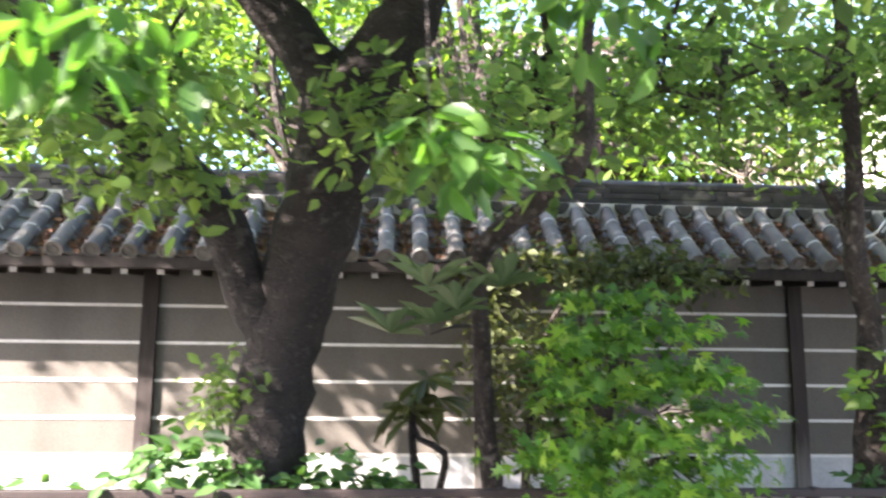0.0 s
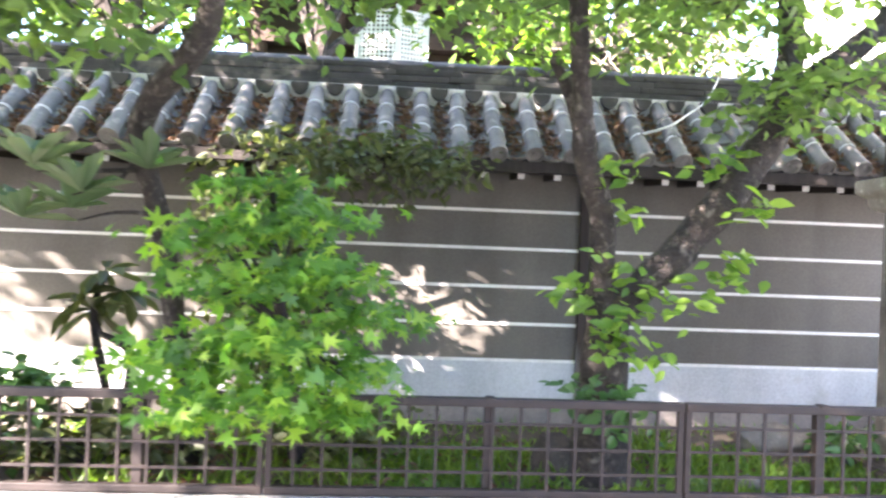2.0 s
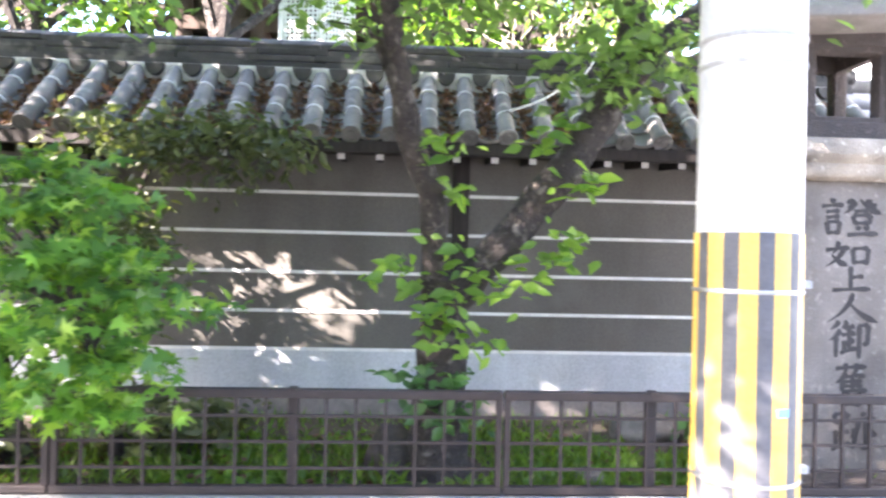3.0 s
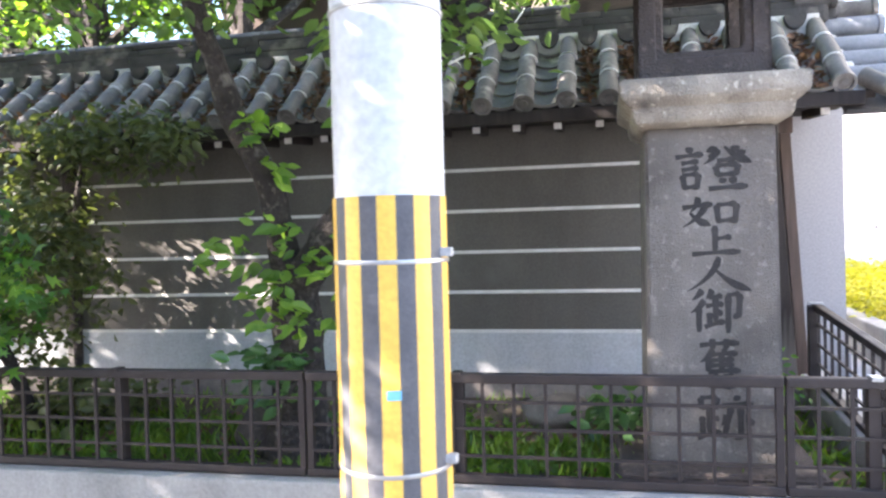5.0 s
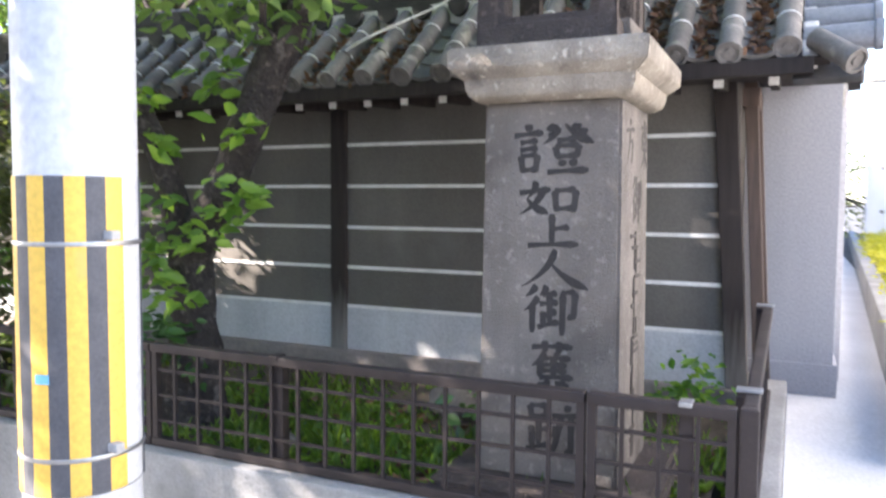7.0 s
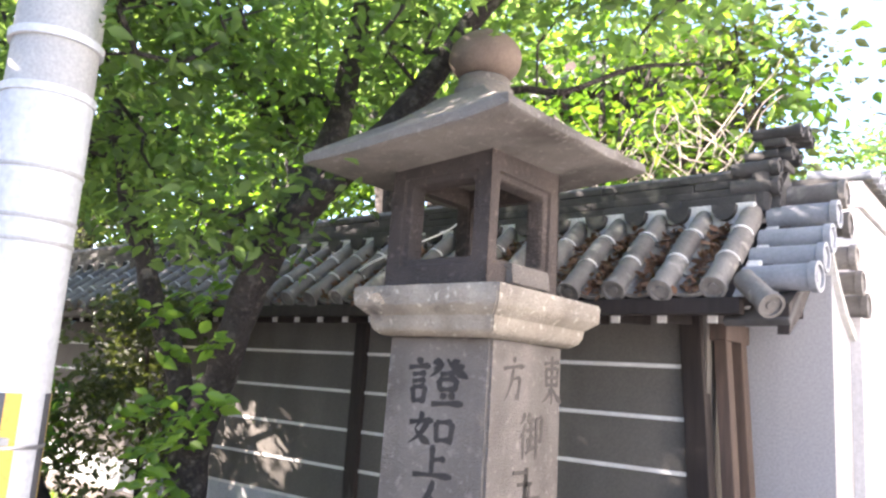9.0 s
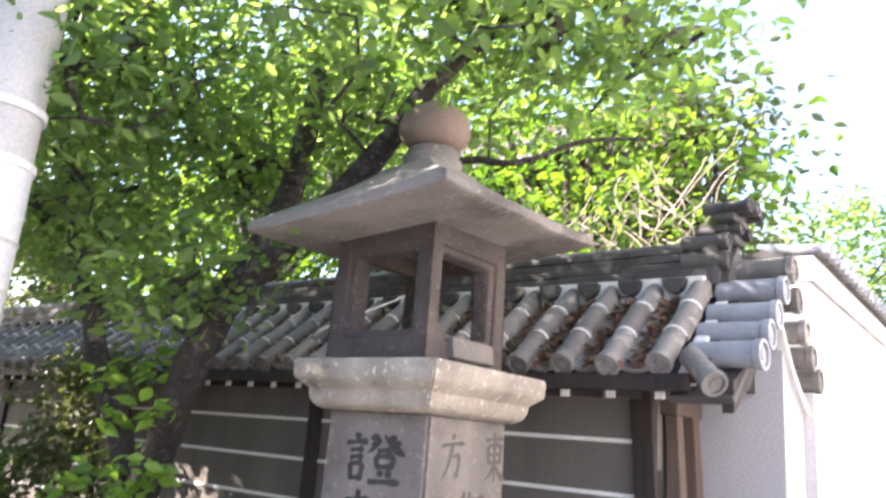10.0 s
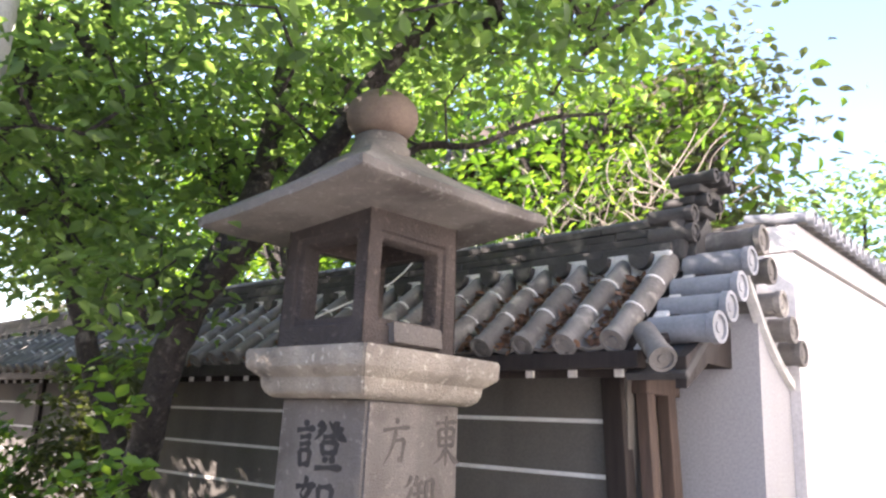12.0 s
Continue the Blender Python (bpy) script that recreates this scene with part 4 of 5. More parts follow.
# old cherry tree
t1 = thing("cherry_tree", (-0.2, 3.85, 0.5), "old dark cherry tree forking low over the fence", "tree")
RUNS = [
    ([(-0.29, 3.86, 0.42), (-0.28, 3.82, 0.75), (-0.27, 3.80, 1.2), (-0.19, 3.74, 1.7), (-0.04, 3.60, 2.25), (0.08, 3.43, 2.75), (0.13, 3.34, 2.98)], [0.28, 0.20, 0.185, 0.18, 0.195, 0.20, 0.19]),
    ([(-0.24, 3.74, 1.68), (-0.39, 3.64, 2.0), (-0.51, 3.55, 2.34), (-0.80, 3.45, 2.62), (-1.09, 3.35, 2.88), (-1.35, 3.2, 3.11), (-1.8, 3.0, 3.5)], [0.13, 0.115, 0.105, 0.10, 0.09, 0.08, 0.05]),
    ([(0.09, 3.38, 2.88), (-0.05, 3.30, 3.05), (-0.27, 3.2, 3.29), (-0.42, 3.1, 3.55), (-0.6, 3.0, 3.9)], [0.14, 0.13, 0.12, 0.10, 0.05]),
    ([(0.14, 3.36, 2.90), (0.34, 3.25, 3.17), (0.43, 3.2, 3.32), (0.50, 3.05, 3.9), (0.6, 2.9, 4.5)], [0.16, 0.15, 0.14, 0.09, 0.05]),
    # boughs that carry the added unseen clumps over the street
    ([(0.45, 3.17, 3.45), (0.30, 2.3, 3.78), (0.25, 1.6, 4.0), (0.2, 0.9, 4.3)], [0.06, 0.045, 0.032, 0.015]),
    ([(-0.40, 3.12, 3.5), (-1.1, 2.1, 4.0), (-1.7, 1.4, 4.4), (-2.4, 0.8, 4.8)], [0.06, 0.045, 0.032, 0.015]),
    ([(0.45, 3.0, 3.9), (1.2, 2.1, 3.85), (1.9, 1.4, 3.8), (2.5, 1.0, 4.0)], [0.055, 0.04, 0.028, 0.012]),
]
limbs("trunk", RUNS, BARK, t1)
# street-side clumps are unseen, added to keep sun off pole, lantern and kerb
c1 = np.concatenate([
    cloud(rng, (-0.9, 3.2, 4.55), (1.9, 1.4, 1.15), 300), cloud(rng, (-1.9, 1.3, 4.6), (2.6, 1.7, 1.0), 280), cloud(rng, (0.3, 1.4, 4.0), (1.4, 1.2, 1.15), 150), cloud(rng, (1.9, 1.3, 3.65), (1.2, 1.0, 1.0), 150), cloud(rng, (-1.2, 1.3, 3.25), (1.2, 0.6, 0.4), 60), cloud(rng, (0.9, 2.9, 4.5), (1.9, 1.5, 1.0), 220),
    cloud(rng, (-0.75, 3.0, 2.50), (0.35, 0.3, 0.16), 14), cloud(rng, (0.55, 2.85, 2.55), (0.5, 0.25, 0.22), 20), cloud(rng, (-1.6, 2.9, 2.9), (0.6, 0.4, 0.35), 22),
    cloud(np.random.default_rng(313), (1.5, 4.2, 3.25), (1.1, 0.4, 0.4), 34), cloud(np.random.default_rng(314), (-1.1, 4.2, 3.2), (0.7, 0.3, 0.35), 20),
    cloud(np.random.default_rng(310), (-4.0, 1.0, 5.0), (1.7, 1.1, 0.7), 150)])
for x, z, r in ((2.5, 1.24, 0.28), (2.15, 1.34, 0.28), (1.85, 1.2, 0.28)):
    c1 = sun_gap(c1, (x, 5.0, z), r)
part("branching", branchwork(limb_nodes(RUNS, 1), c1, 0.0036, 3), BARK, t1)
foliage("crown", c1, 30, 0.17, 0.092, LEAF_CHERRY, t1, seed=2, label="fresh green serrated cherry leaves, part of them unseen and added to shade the street")

near = np.concatenate([cloud(rng, (0.45, 1.5, 2.11), (0.18, 0.10, 0.07), 6), cloud(rng, (-0.27, 1.15, 2.22), (0.12, 0.10, 0.09), 6), cloud(rng, (0.83, 1.55, 2.45), (0.10, 0.08, 0.09), 4), cloud(rng, (-0.75, 2.5, 2.72), (0.3, 0.3, 0.12), 9)])
part("twig_mass", twigs(bmesh.new(), [tuple(p + np.array((-0.1, 0.15, 0.75))) for p in near[::2]], [tuple(p) for p in near[::2]], 0.006, 41), BARK, t1)
foliage("hanging_spray", near, 8, 0.07, 0.10, LEAF_SPRAY, t1, seed=42, label="hanging sprays of fresh pale leaves", droop=0.9)

# thin leaning tree at the end of the bed
t0 = thing("young_tree", (-1.75, 3.75, 0.5), "thin leaning young tree with a pale upper stem; mostly unseen crown added to block light", "tree")
limbs("trunk", [([(-1.35, 3.7, 0.5), (-1.55, 3.68, 0.85), (-1.75, 3.66, 1.2), (-2.0, 3.62, 1.6), (-2.15, 3.6, 2.2)], [0.03, 0.027, 0.025, 0.02, 0.012])], BARK, t0)
limbs("pale_stem", [([(-1.98, 3.7, 0.5), (-1.97, 3.7, 1.4), (-1.93, 3.7, 1.9), (-1.86, 3.7, 2.5), (-1.8, 3.7, 3.2)], [0.035, 0.033, 0.03, 0.028, 0.02])], BRANCH_PALE, t0)
# leaf masses near x -5 are unseen, added to block light from the left
foliage("crown", np.concatenate([cloud(rng, (-5.2, 4.3, 4.4), (2.6, 0.6, 0.9), 130), cloud(rng, (-5.6, 3.6, 5.6), (2.8, 1.4, 0.9), 260), cloud(rng, (-2.0, 3.6, 3.3), (0.5, 0.4, 0.5), 20), cloud(np.random.default_rng(311), (-4.6, 3.0, 4.7), (1.3, 0.7, 0.5), 90)]), 24, 0.2, 0.11, LEAF_CHERRY, t0, seed=91)

# loquat with a bent trunk
t2 = thing("loquat_tree", (0.95, 4.1, 0.5), "slender loquat tree with a bent grey-brown trunk", "tree")
limbs("trunk", [
    ([(0.99, 4.12, 0.45), (0.95, 4.08, 0.8), (0.88, 4.0, 1.3), (0.84, 3.85, 1.75), (0.79, 3.65, 2.12), (0.90, 3.45, 2.28), (1.10, 3.25, 2.42), (1.22, 3.12, 2.62), (1.20, 3.05, 2.95), (1.25, 3.0, 3.5)], [0.085, 0.062, 0.055, 0.05, 0.055, 0.055, 0.052, 0.05, 0.042, 0.03]),
], BARK_LIGHT, t2)


def rosettes(name, at, parent, size, per, seed, mat=LEAF_BROAD, lift=(0.1, 1.3)):
    r = np.random.default_rng(seed)
    base, ways, nor, sz = [], [], [], []
    for x, y, z in at:
        for k in range(per):
            a = 2 * math.pi * k / per + r.uniform(-0.3, 0.3)
            up = r.uniform(*lift)
            base.append((x, y, z)); ways.append((math.cos(a), math.sin(a), up)); nor.append((0, 0, 1) if abs(up) < 2 else (1, 0, 0)); sz.append(size * r.uniform(0.7, 1.15))
    ob = new(name, leaf_mesh(name, np.array(base), np.array(ways), np.array(nor, float) + r.normal(0, 0.15, (len(base), 3)), sz, "long", mat))
    ob["kind"] = "stuff"
    return under(ob, parent)


part("twig_mass", twigs(bmesh.new(), [(0.82, 3.7, 2.0), (0.80, 3.7, 2.05), (0.84, 3.8, 1.8), (0.8, 3.65, 2.1)], [(0.52, 3.25, 1.93), (0.88, 3.5, 1.98), (0.55, 3.6, 1.75), (0.6, 3.4, 1.85)], 0.014, 5), BARK_LIGHT, t2)
rosettes("crown", [(0.52, 3.22, 1.95), (0.88, 3.48, 1.98), (0.56, 3.5, 1.80), (0.66, 3.35, 1.86), (0.35, 3.5, 1.75)], t2, 0.22, 11, 4)

# young loquat below it
t2b = thing("loquat_shrub", (0.55, 4.2, 0.5), "young loquat with drooping dark leaves on crooked stems", "shrub")
bm = bmesh.new()
for p in ([(0.55, 4.2, 0.5), (0.62, 4.1, 0.85), (0.66, 4.02, 1.12), (0.52, 4.0, 1.2), (0.48, 4.0, 1.32)], [(0.58, 4.2, 0.5), (0.52, 4.1, 0.9), (0.48, 4.0, 1.30), (0.55, 3.95, 1.5)]):
    tube(bm, p, [0.028, 0.024, 0.02, 0.016, 0.010][:len(p)], 8, 0.2)
part("stem_mass", bm, BARK, t2b, "", True)
rosettes("crown", [(0.48, 4.0, 1.32), (0.55, 3.95, 1.52), (0.42, 4.02, 1.38), (0.62, 4.0, 1.42)], t2b, 0.23, 9, 9, LEAF_DARK, (-1.2, 0.5))

# forked cherry beside the lantern
t3 = thing("cherry_tree", (3.06, 3.98, 0.5), "forked grey cherry tree with young shoots on its trunk", "tree")
RUNS = [
    ([(3.05, 3.98, 0.42), (3.05, 3.97, 0.62), (3.06, 3.96, 0.9), (3.06, 3.94, 1.2), (3.08, 3.90, 1.42)], [0.23, 0.15, 0.125, 0.115, 0.105]),
    ([(3.05, 3.93, 1.30), (3.02, 3.88, 1.6), (2.98, 3.80, 1.9), (2.87, 3.72, 2.14), (2.84, 3.66, 2.35), (2.79, 3.55, 2.62), (2.72, 3.45, 3.1), (2.6, 3.3, 3.7)], [0.085, 0.068, 0.065, 0.06, 0.05, 0.045, 0.04, 0.025]),
    ([(3.08, 3.92, 1.36), (3.22, 3.88, 1.52), (3.40, 3.82, 1.73), (3.62, 3.74, 2.02), (3.78, 3.72, 2.28), (3.86, 3.75, 2.46), (3.95, 3.84, 2.75), (4.0, 3.95, 3.1), (4.05, 4.0, 3.8)], [0.10, 0.085, 0.085, 0.085, 0.085, 0.08, 0.07, 0.065, 0.04]),
    ([(3.86, 3.75, 2.46), (4.05, 3.78, 2.62), (4.35, 3.82, 2.85), (4.6, 3.9, 3.12), (4.85, 4.0, 3.5), (5.2, 4.2, 3.9)], [0.075, 0.065, 0.06, 0.055, 0.045, 0.025]),
    ([(4.35, 3.82, 2.85), (4.6, 4.1, 3.0), (4.8, 4.3, 3.22), (5.05, 4.4, 3.2), (5.3, 4.6, 3.34), (5.6, 4.7, 3.33)], [0.035, 0.026, 0.02, 0.016, 0.012, 0.006]),
    ([(2.87, 3.72, 2.16), (2.80, 3.7, 2.4), (2.70, 3.7, 2.62)], [0.04, 0.032, 0.03]),
]
limbs("trunk", RUNS, BARK_LIGHT, t3)
c3 = np.concatenate([
    cloud(rng, (3.1, 3.6, 3.8), (1.6, 1.4, 0.9), 170), cloud(rng, (4.6, 3.9, 3.95), (1.3, 1.3, 0.85), 130), cloud(rng, (5.3, 4.2, 3.9), (0.8, 0.9, 0.55), 50),
    cloud(rng, (2.9, 3.5, 2.80), (0.9, 0.5, 0.2), 16), cloud(rng, (4.0, 3.5, 2.62), (0.4, 0.35, 0.16), 6), cloud(rng, (2.0, 3.5, 3.05), (0.7, 0.6, 0.3), 20),
    cloud(rng, (3.6, 3.0, 3.35), (0.9, 0.5, 0.4), 50), cloud(rng, (3.80, 3.45, 2.42), (0.18, 0.2, 0.14), 9),
    cloud(np.random.default_rng(301), (4.9, 4.3, 4.0), (1.2, 0.8, 0.5), 50), cloud(np.random.default_rng(302), (3.6, 4.2, 3.5), (1.2, 0.6, 0.5), 26)])
part("branching", branchwork(limb_nodes(RUNS, 1), c3, 0.0042, 8), BARK_LIGHT, t3)
foliage("crown", c3, 34, 0.175, 0.078, LEAF_CHERRY, t3, seed=5, label="fresh green cherry leaves", flat=0.38)
s3 = [(2.95, 3.78, 1.42), (3.05, 3.72, 1.36), (3.12, 3.72, 1.30), (3.2, 3.72, 1.46), (3.0, 3.72, 1.25), (2.86, 3.7, 1.5), (2.78, 3.68, 1.52), (3.1, 3.7, 1.18), (3.25, 3.7, 1.2), (3.16, 3.7, 1.56), (3.06, 3.72, 1.66),
    (3.42, 3.7, 1.5), (3.5, 3.66, 1.6), (3.55, 3.64, 1.7), (3.38, 3.68, 1.42), (3.64, 3.62, 1.62), (3.66, 3.6, 1.9), (3.72, 3.6, 1.93), (3.46, 3.66, 2.12), (3.54, 3.64, 2.16), (2.98, 3.66, 2.12), (3.05, 3.66, 2.06), (3.08, 3.7, 1.9)]
foliage("trunk_foliage", s3, 11, 0.05, 0.095, LEAF_YOUNG, t3, seed=6, label="young leafy shoots", droop=0.1, facing=(0.2, -0.9, 0.7), loose=0.4)
foliage("foot_foliage", [(2.93, 3.8, 0.98), (3.12, 3.78, 0.95), (3.0, 3.75, 0.88), (3.15, 3.8, 0.85), (2.88, 3.78, 1.03), (3.05, 3.76, 1.02)], 13, 0.055, 0.09, LEAF_SHRUB, t3, seed=16, label="dark young leaves at the trunk's foot", droop=0.1, facing=(0.2, -0.9, 0.7), loose=0.4)

# maple leaning over the fence
t4 = thing("maple_tree", (1.45, 4.0, 0.5), "small bright green maple with star-shaped leaves", "tree")
limbs("trunk", [
    ([(1.50, 4.05, 0.45), (1.50, 3.95, 0.8), (1.47, 3.75, 1.2), (1.44, 3.5, 1.55), (1.45, 3.3, 1.9)], [0.045, 0.035, 0.03, 0.024, 0.012]),
    ([(1.49, 3.85, 1.0), (1.65, 3.5, 1.15), (1.75, 3.2, 1.2)], [0.025, 0.018, 0.008]),
    ([(1.47, 3.7, 1.3), (1.3, 3.4, 1.45), (1.15, 3.2, 1.5)], [0.022, 0.016, 0.008]),
], BARK, t4)
PADS = ((1.36, 3.30, 1.92, 0.22, 10), (1.54, 3.20, 1.78, 0.30, 14), (1.20, 3.20, 1.70, 0.22, 10), (1.72, 3.20, 1.58, 0.30, 14), (1.36, 3.15, 1.52, 0.28, 12), (1.88, 3.20, 1.40, 0.24, 10),
    (1.55, 3.10, 1.32, 0.30, 13), (1.14, 3.15, 1.24, 0.28, 13), (1.78, 3.15, 1.18, 0.26, 10), (1.45, 3.10, 1.11, 0.34, 14), (1.22, 3.10, 1.02, 0.20, 8), (1.70, 3.15, 1.01, 0.18, 7))
c4 = np.concatenate([cloud(rng, (x, y, z), (w, w * 0.75, 0.045), n) for x, y, z, w, n in PADS] + [cloud(np.random.default_rng(303), (1.45, 3.72, 1.5), (0.30, 0.28, 0.42), 34)])
part("twig_mass", twigs(bmesh.new(), [tuple(c * 0.5 + 0.5 * np.array((1.46, 3.6, 1.35))) for c in c4[::4]], [tuple(c) for c in c4[::4]], 0.007, 2), BARK, t4)
foliage("crown", c4, 12, 0.08, 0.082, LEAF_MAPLE, t4, "star", seed=9, label="layered star-shaped leaves", flat=0.35, facing=(0.2, -0.8, 0.9), loose=0.45)

# evergreen sprays hanging before the eaves
t5 = thing("evergreen_shrub", (1.22, 4.75, 0.5), "thin evergreen with small dark leaves before the eaves", "shrub")
limbs("trunk", [([(1.22, 4.75, 0.5), (1.25, 4.7, 1.2), (1.35, 4.6, 1.8), (1.6, 4.4, 2.25)], [0.03, 0.025, 0.018, 0.01])], BARK_LIGHT, t5)
foliage("crown", sun_gap(np.concatenate([cloud(rng, (1.60, 4.35, 2.20), (0.75, 0.22, 0.15), 46), cloud(np.random.default_rng(312), (1.55, 4.38, 2.14), (0.75, 0.20, 0.28), 26), cloud(rng, (1.2, 4.6, 1.65), (0.5, 0.28, 0.7), 90), cloud(np.random.default_rng(304), (1.38, 4.12, 1.45), (0.26, 0.26, 0.6), 60), cloud(rng, (2.25, 4.25, 2.1), (0.2, 0.15, 0.12), 8)]), (2.35, 5.0, 1.30), 0.18), 15, 0.075, 0.070, LEAF_DARK, t5, seed=14, droop=0.5)

# shrubs by the fence
def shrub(at, radii, n, size, mat, label, seed, shape="oval", name="shrub", per=16):
    t = thing(name, at, label, "shrub")
    pts = cloud(np.random.default_rng(seed), (at[0], at[1], at[2] + radii[2]), radii, n)
    part("stem_mass", twigs(bmesh.new(), [at] * (n // 3), [tuple(p) for p in pts[::3]][:n // 3], 0.008, seed), BARK, t)
    foliage("leaves", pts, per, 0.07, size, mat, t, shape, seed=seed, facing=(0.1, -0.7, 0.9), loose=0.5)
    return t


shrub((-0.55, 3.6, 0.55), (0.42, 0.22, 0.36), 46, 0.105, LEAF_SHRUB, "glossy green shrub at the foot of the old cherry", 21)
shrub((0.12, 3.7, 0.55), (0.32, 0.2, 0.32), 26, 0.085, LEAF_SHRUB, "round-leaved green shrub behind the fence", 22)
shrub((-1.3, 3.6, 0.55), (0.4, 0.2, 0.22), 26, 0.10, LEAF_SHRUB, "low green shrub behind the fence", 23)
shrub((-0.45, 3.72, 1.2), (0.14, 0.12, 0.24), 12, 0.075, LEAF_CHERRY, "leafy shoot on the cherry's trunk", 24)
shrub((0.55, 3.9, 0.55), (0.5, 0.25, 0.16), 30, 0.09, LEAF_DARK, "low dark evergreen shrub under the maple", 25)
shrub((1.6, 4.2, 0.55), (0.45, 0.3, 0.16), 26, 0.085, LEAF_DARK, "low dark shrub in the bed", 26)
shrub((4.62, 4.25, 0.55), (0.12, 0.12, 0.14), 8, 0.09, LEAF_SHRUB, "small green plant beside the stone lantern", 27)
shrub((5.36, 4.72, 0.58), (0.08, 0.08, 0.16), 8, 0.06, LEAF_MAPLE, "sprig of green weed against the wall", 28)

# grass and weeds, fallen leaves
def carpet(name, n, x0, x1, y0, y1, z, size, mat, shape, seed, label, category, up=1.0):
    r = np.random.default_rng(seed)
    base = np.stack([r.uniform(x0, x1, n), r.uniform(y0, y1, n), np.full(n, z)], 1)
    dens = np.array([noise.noise(Vector((p[0] * 1.7, p[1] * 1.7, seed))) for p in base])
    base = base[dens > -0.12]
    n = len(base)
    ways = np.stack([r.normal(0, 0.5, n), r.normal(0, 0.5, n), np.full(n, up) * r.uniform(0.3, 1.2, n)], 1)
    nor = r.normal(0, 1, (n, 3))
    ob = new(name, leaf_mesh(name, base, ways, nor, size * r.uniform(0.5, 1.3, n), shape, mat))
    return tagged(ob, label, category, kind="stuff")


carpet("grass", 9000, -3.0, 5.58, 3.6, 4.95, 0.535, 0.11, GRASS, "blade", 31, "tufts of bright green grass in the bed", "grass")
carpet("weeds", 7000, 1.8, 5.58, 3.58, 4.9, 0.545, 0.055, GRASS, "oval", 32, "low leafy weeds covering the bed", "weeds", 0.5)
carpet("fallen_leaves", 1600, -3, 5.58, 3.6, 5.0, 0.56, 0.06, DEAD_LEAF, "oval", 33, "brown fallen leaves on the soil", "leaves", 0.05)
r = np.random.default_rng(40)
n = 5200
col = r.integers(0, 34, n)
along = r.uniform(0.03, 0.66, n)
bx = LAST - PITCH / 2 - PITCH * col + r.normal(0, 0.022, n)
base = np.stack([bx, EAVE_Y + along * math.cos(SLOPE), EAVE_Z + along * math.sin(SLOPE) + r.uniform(0.0, 0.03, n)], 1)
keep = np.array([noise.noise(Vector((b[0] * 1.1, 0, 3))) for b in base]) > -0.25
base = base[keep]
ob = new("roof_leaves", leaf_mesh("roof_leaves", base, r.normal(0, 1, (len(base), 3)) * np.array([1, 0.8, 0.5]), r.normal(0, 0.5, (len(base), 3)) + np.array([0, -0.6, 0.8]), 0.045 * r.uniform(0.6, 1.3, len(base)), "oval", DEAD_LEAF))
tagged(ob, "brown fallen leaves caught between the roof tiles", "leaves", kind="stuff")
bm = tube(bmesh.new(), [(3.42, 4.72, 2.44), (3.62, 4.66, 2.50), (3.78, 4.78, 2.60), (3.98, 4.95, 2.74), (4.1, 5.05, 2.92)], [0.007, 0.007, 0.006, 0.005, 0.004], 6)
tagged(part("dead_twig", bm, LATTICE_WHITE, None, smooth=True), "pale curved dead twig lying on the roof tiles", "twig")


def rock(at, size, seed, label, mat=STONE):
    bm = bmesh.new()
    bmesh.ops.create_icosphere(bm, subdivisions=3, radius=1)
    for v in bm.verts:
        p = v.co.copy()
        v.co = Vector((p.x * size[0], p.y * size[1], p.z * size[2])) * (1 + 0.25 * noise.noise(p * 1.6 + Vector((seed, 0, 0))) + 0.06 * noise.noise(p * 6)) + Vector(at)
    tagged(part("rock", bm, mat, None, smooth=True), label, "rock")


rock((4.30, 4.55, 0.62), (0.24, 0.14, 0.09), 1, "flat grey garden stone in the grass")
rock((4.55, 4.62, 0.60), (0.12, 0.1, 0.07), 2, "small grey garden stone in the grass")
rock((-0.1, 4.3, 0.58), (0.3, 0.2, 0.1), 3, "mossy grey stone behind the cherry")
rock((3.75, 3.75, 0.57), (0.07, 0.05, 0.05), 4, "small brown stone in the bed")
rock((2.83, 4.0, 0.60), (0.12, 0.12, 0.16), 5, "rough dark stone at the tree's foot", STONE_DARK)

# ---- behind the wall ----
hall = thing("temple_hall", (2.5, 11, 0), "dark old wooden temple hall behind the wall", "temple")
part("wall", boxed(0.2, 3.98, 9.6, 10.1, 0, 6.1), TEMPLE_WOOD, hall, "dark brown board wall")
for x in (0.2, 1.14, 2.08, 3.02, 3.95):
    part("column", loft(bmesh.new(), [circle(x, 9.5, 0.13, 0, 16), circle(x, 9.5, 0.13, 4.9, 16)]), TEMPLE_WOOD, hall, "", True)
for z in (3.4, 4.2, 4.75):
    part("beam", boxed(-0.1, 4.05, 9.38, 9.6, z, z + 0.16, 0.01), TEMPLE_WOOD, hall)
for i in range(15):
    part("rafter", boxed(-0.4 + 0.24 * i, -0.33 + 0.24 * i, 8.5, 9.6, 4.98, 5.05), TEMPLE_WOOD, hall)
bm = bmesh.new()
loft(bm, [[(-0.9, 8.35, 5.06), (3.3, 8.35, 5.06), (3.3, 8.4, 5.18), (-0.9, 8.4, 5.18)], [(-0.3, 11.8, 7.0), (2.9, 11.8, 7.0), (2.9, 11.8, 7.1), (-0.3, 11.8, 7.1)]])
hall_roof = part("roof", bm, TILE, hall, "grey tiled roof")
for i in range(19):
    x0, x1 = -0.85 + 0.222 * i, -0.28 + 0.172 * i
    part("roof_roll", tube(bmesh.new(), [(x0, 8.36, 5.19), ((x0 + x1) / 2, 10.1, 6.15), (x1, 11.8, 7.12)], [0.06, 0.06, 0.06], 7), TILE, hall_roof)

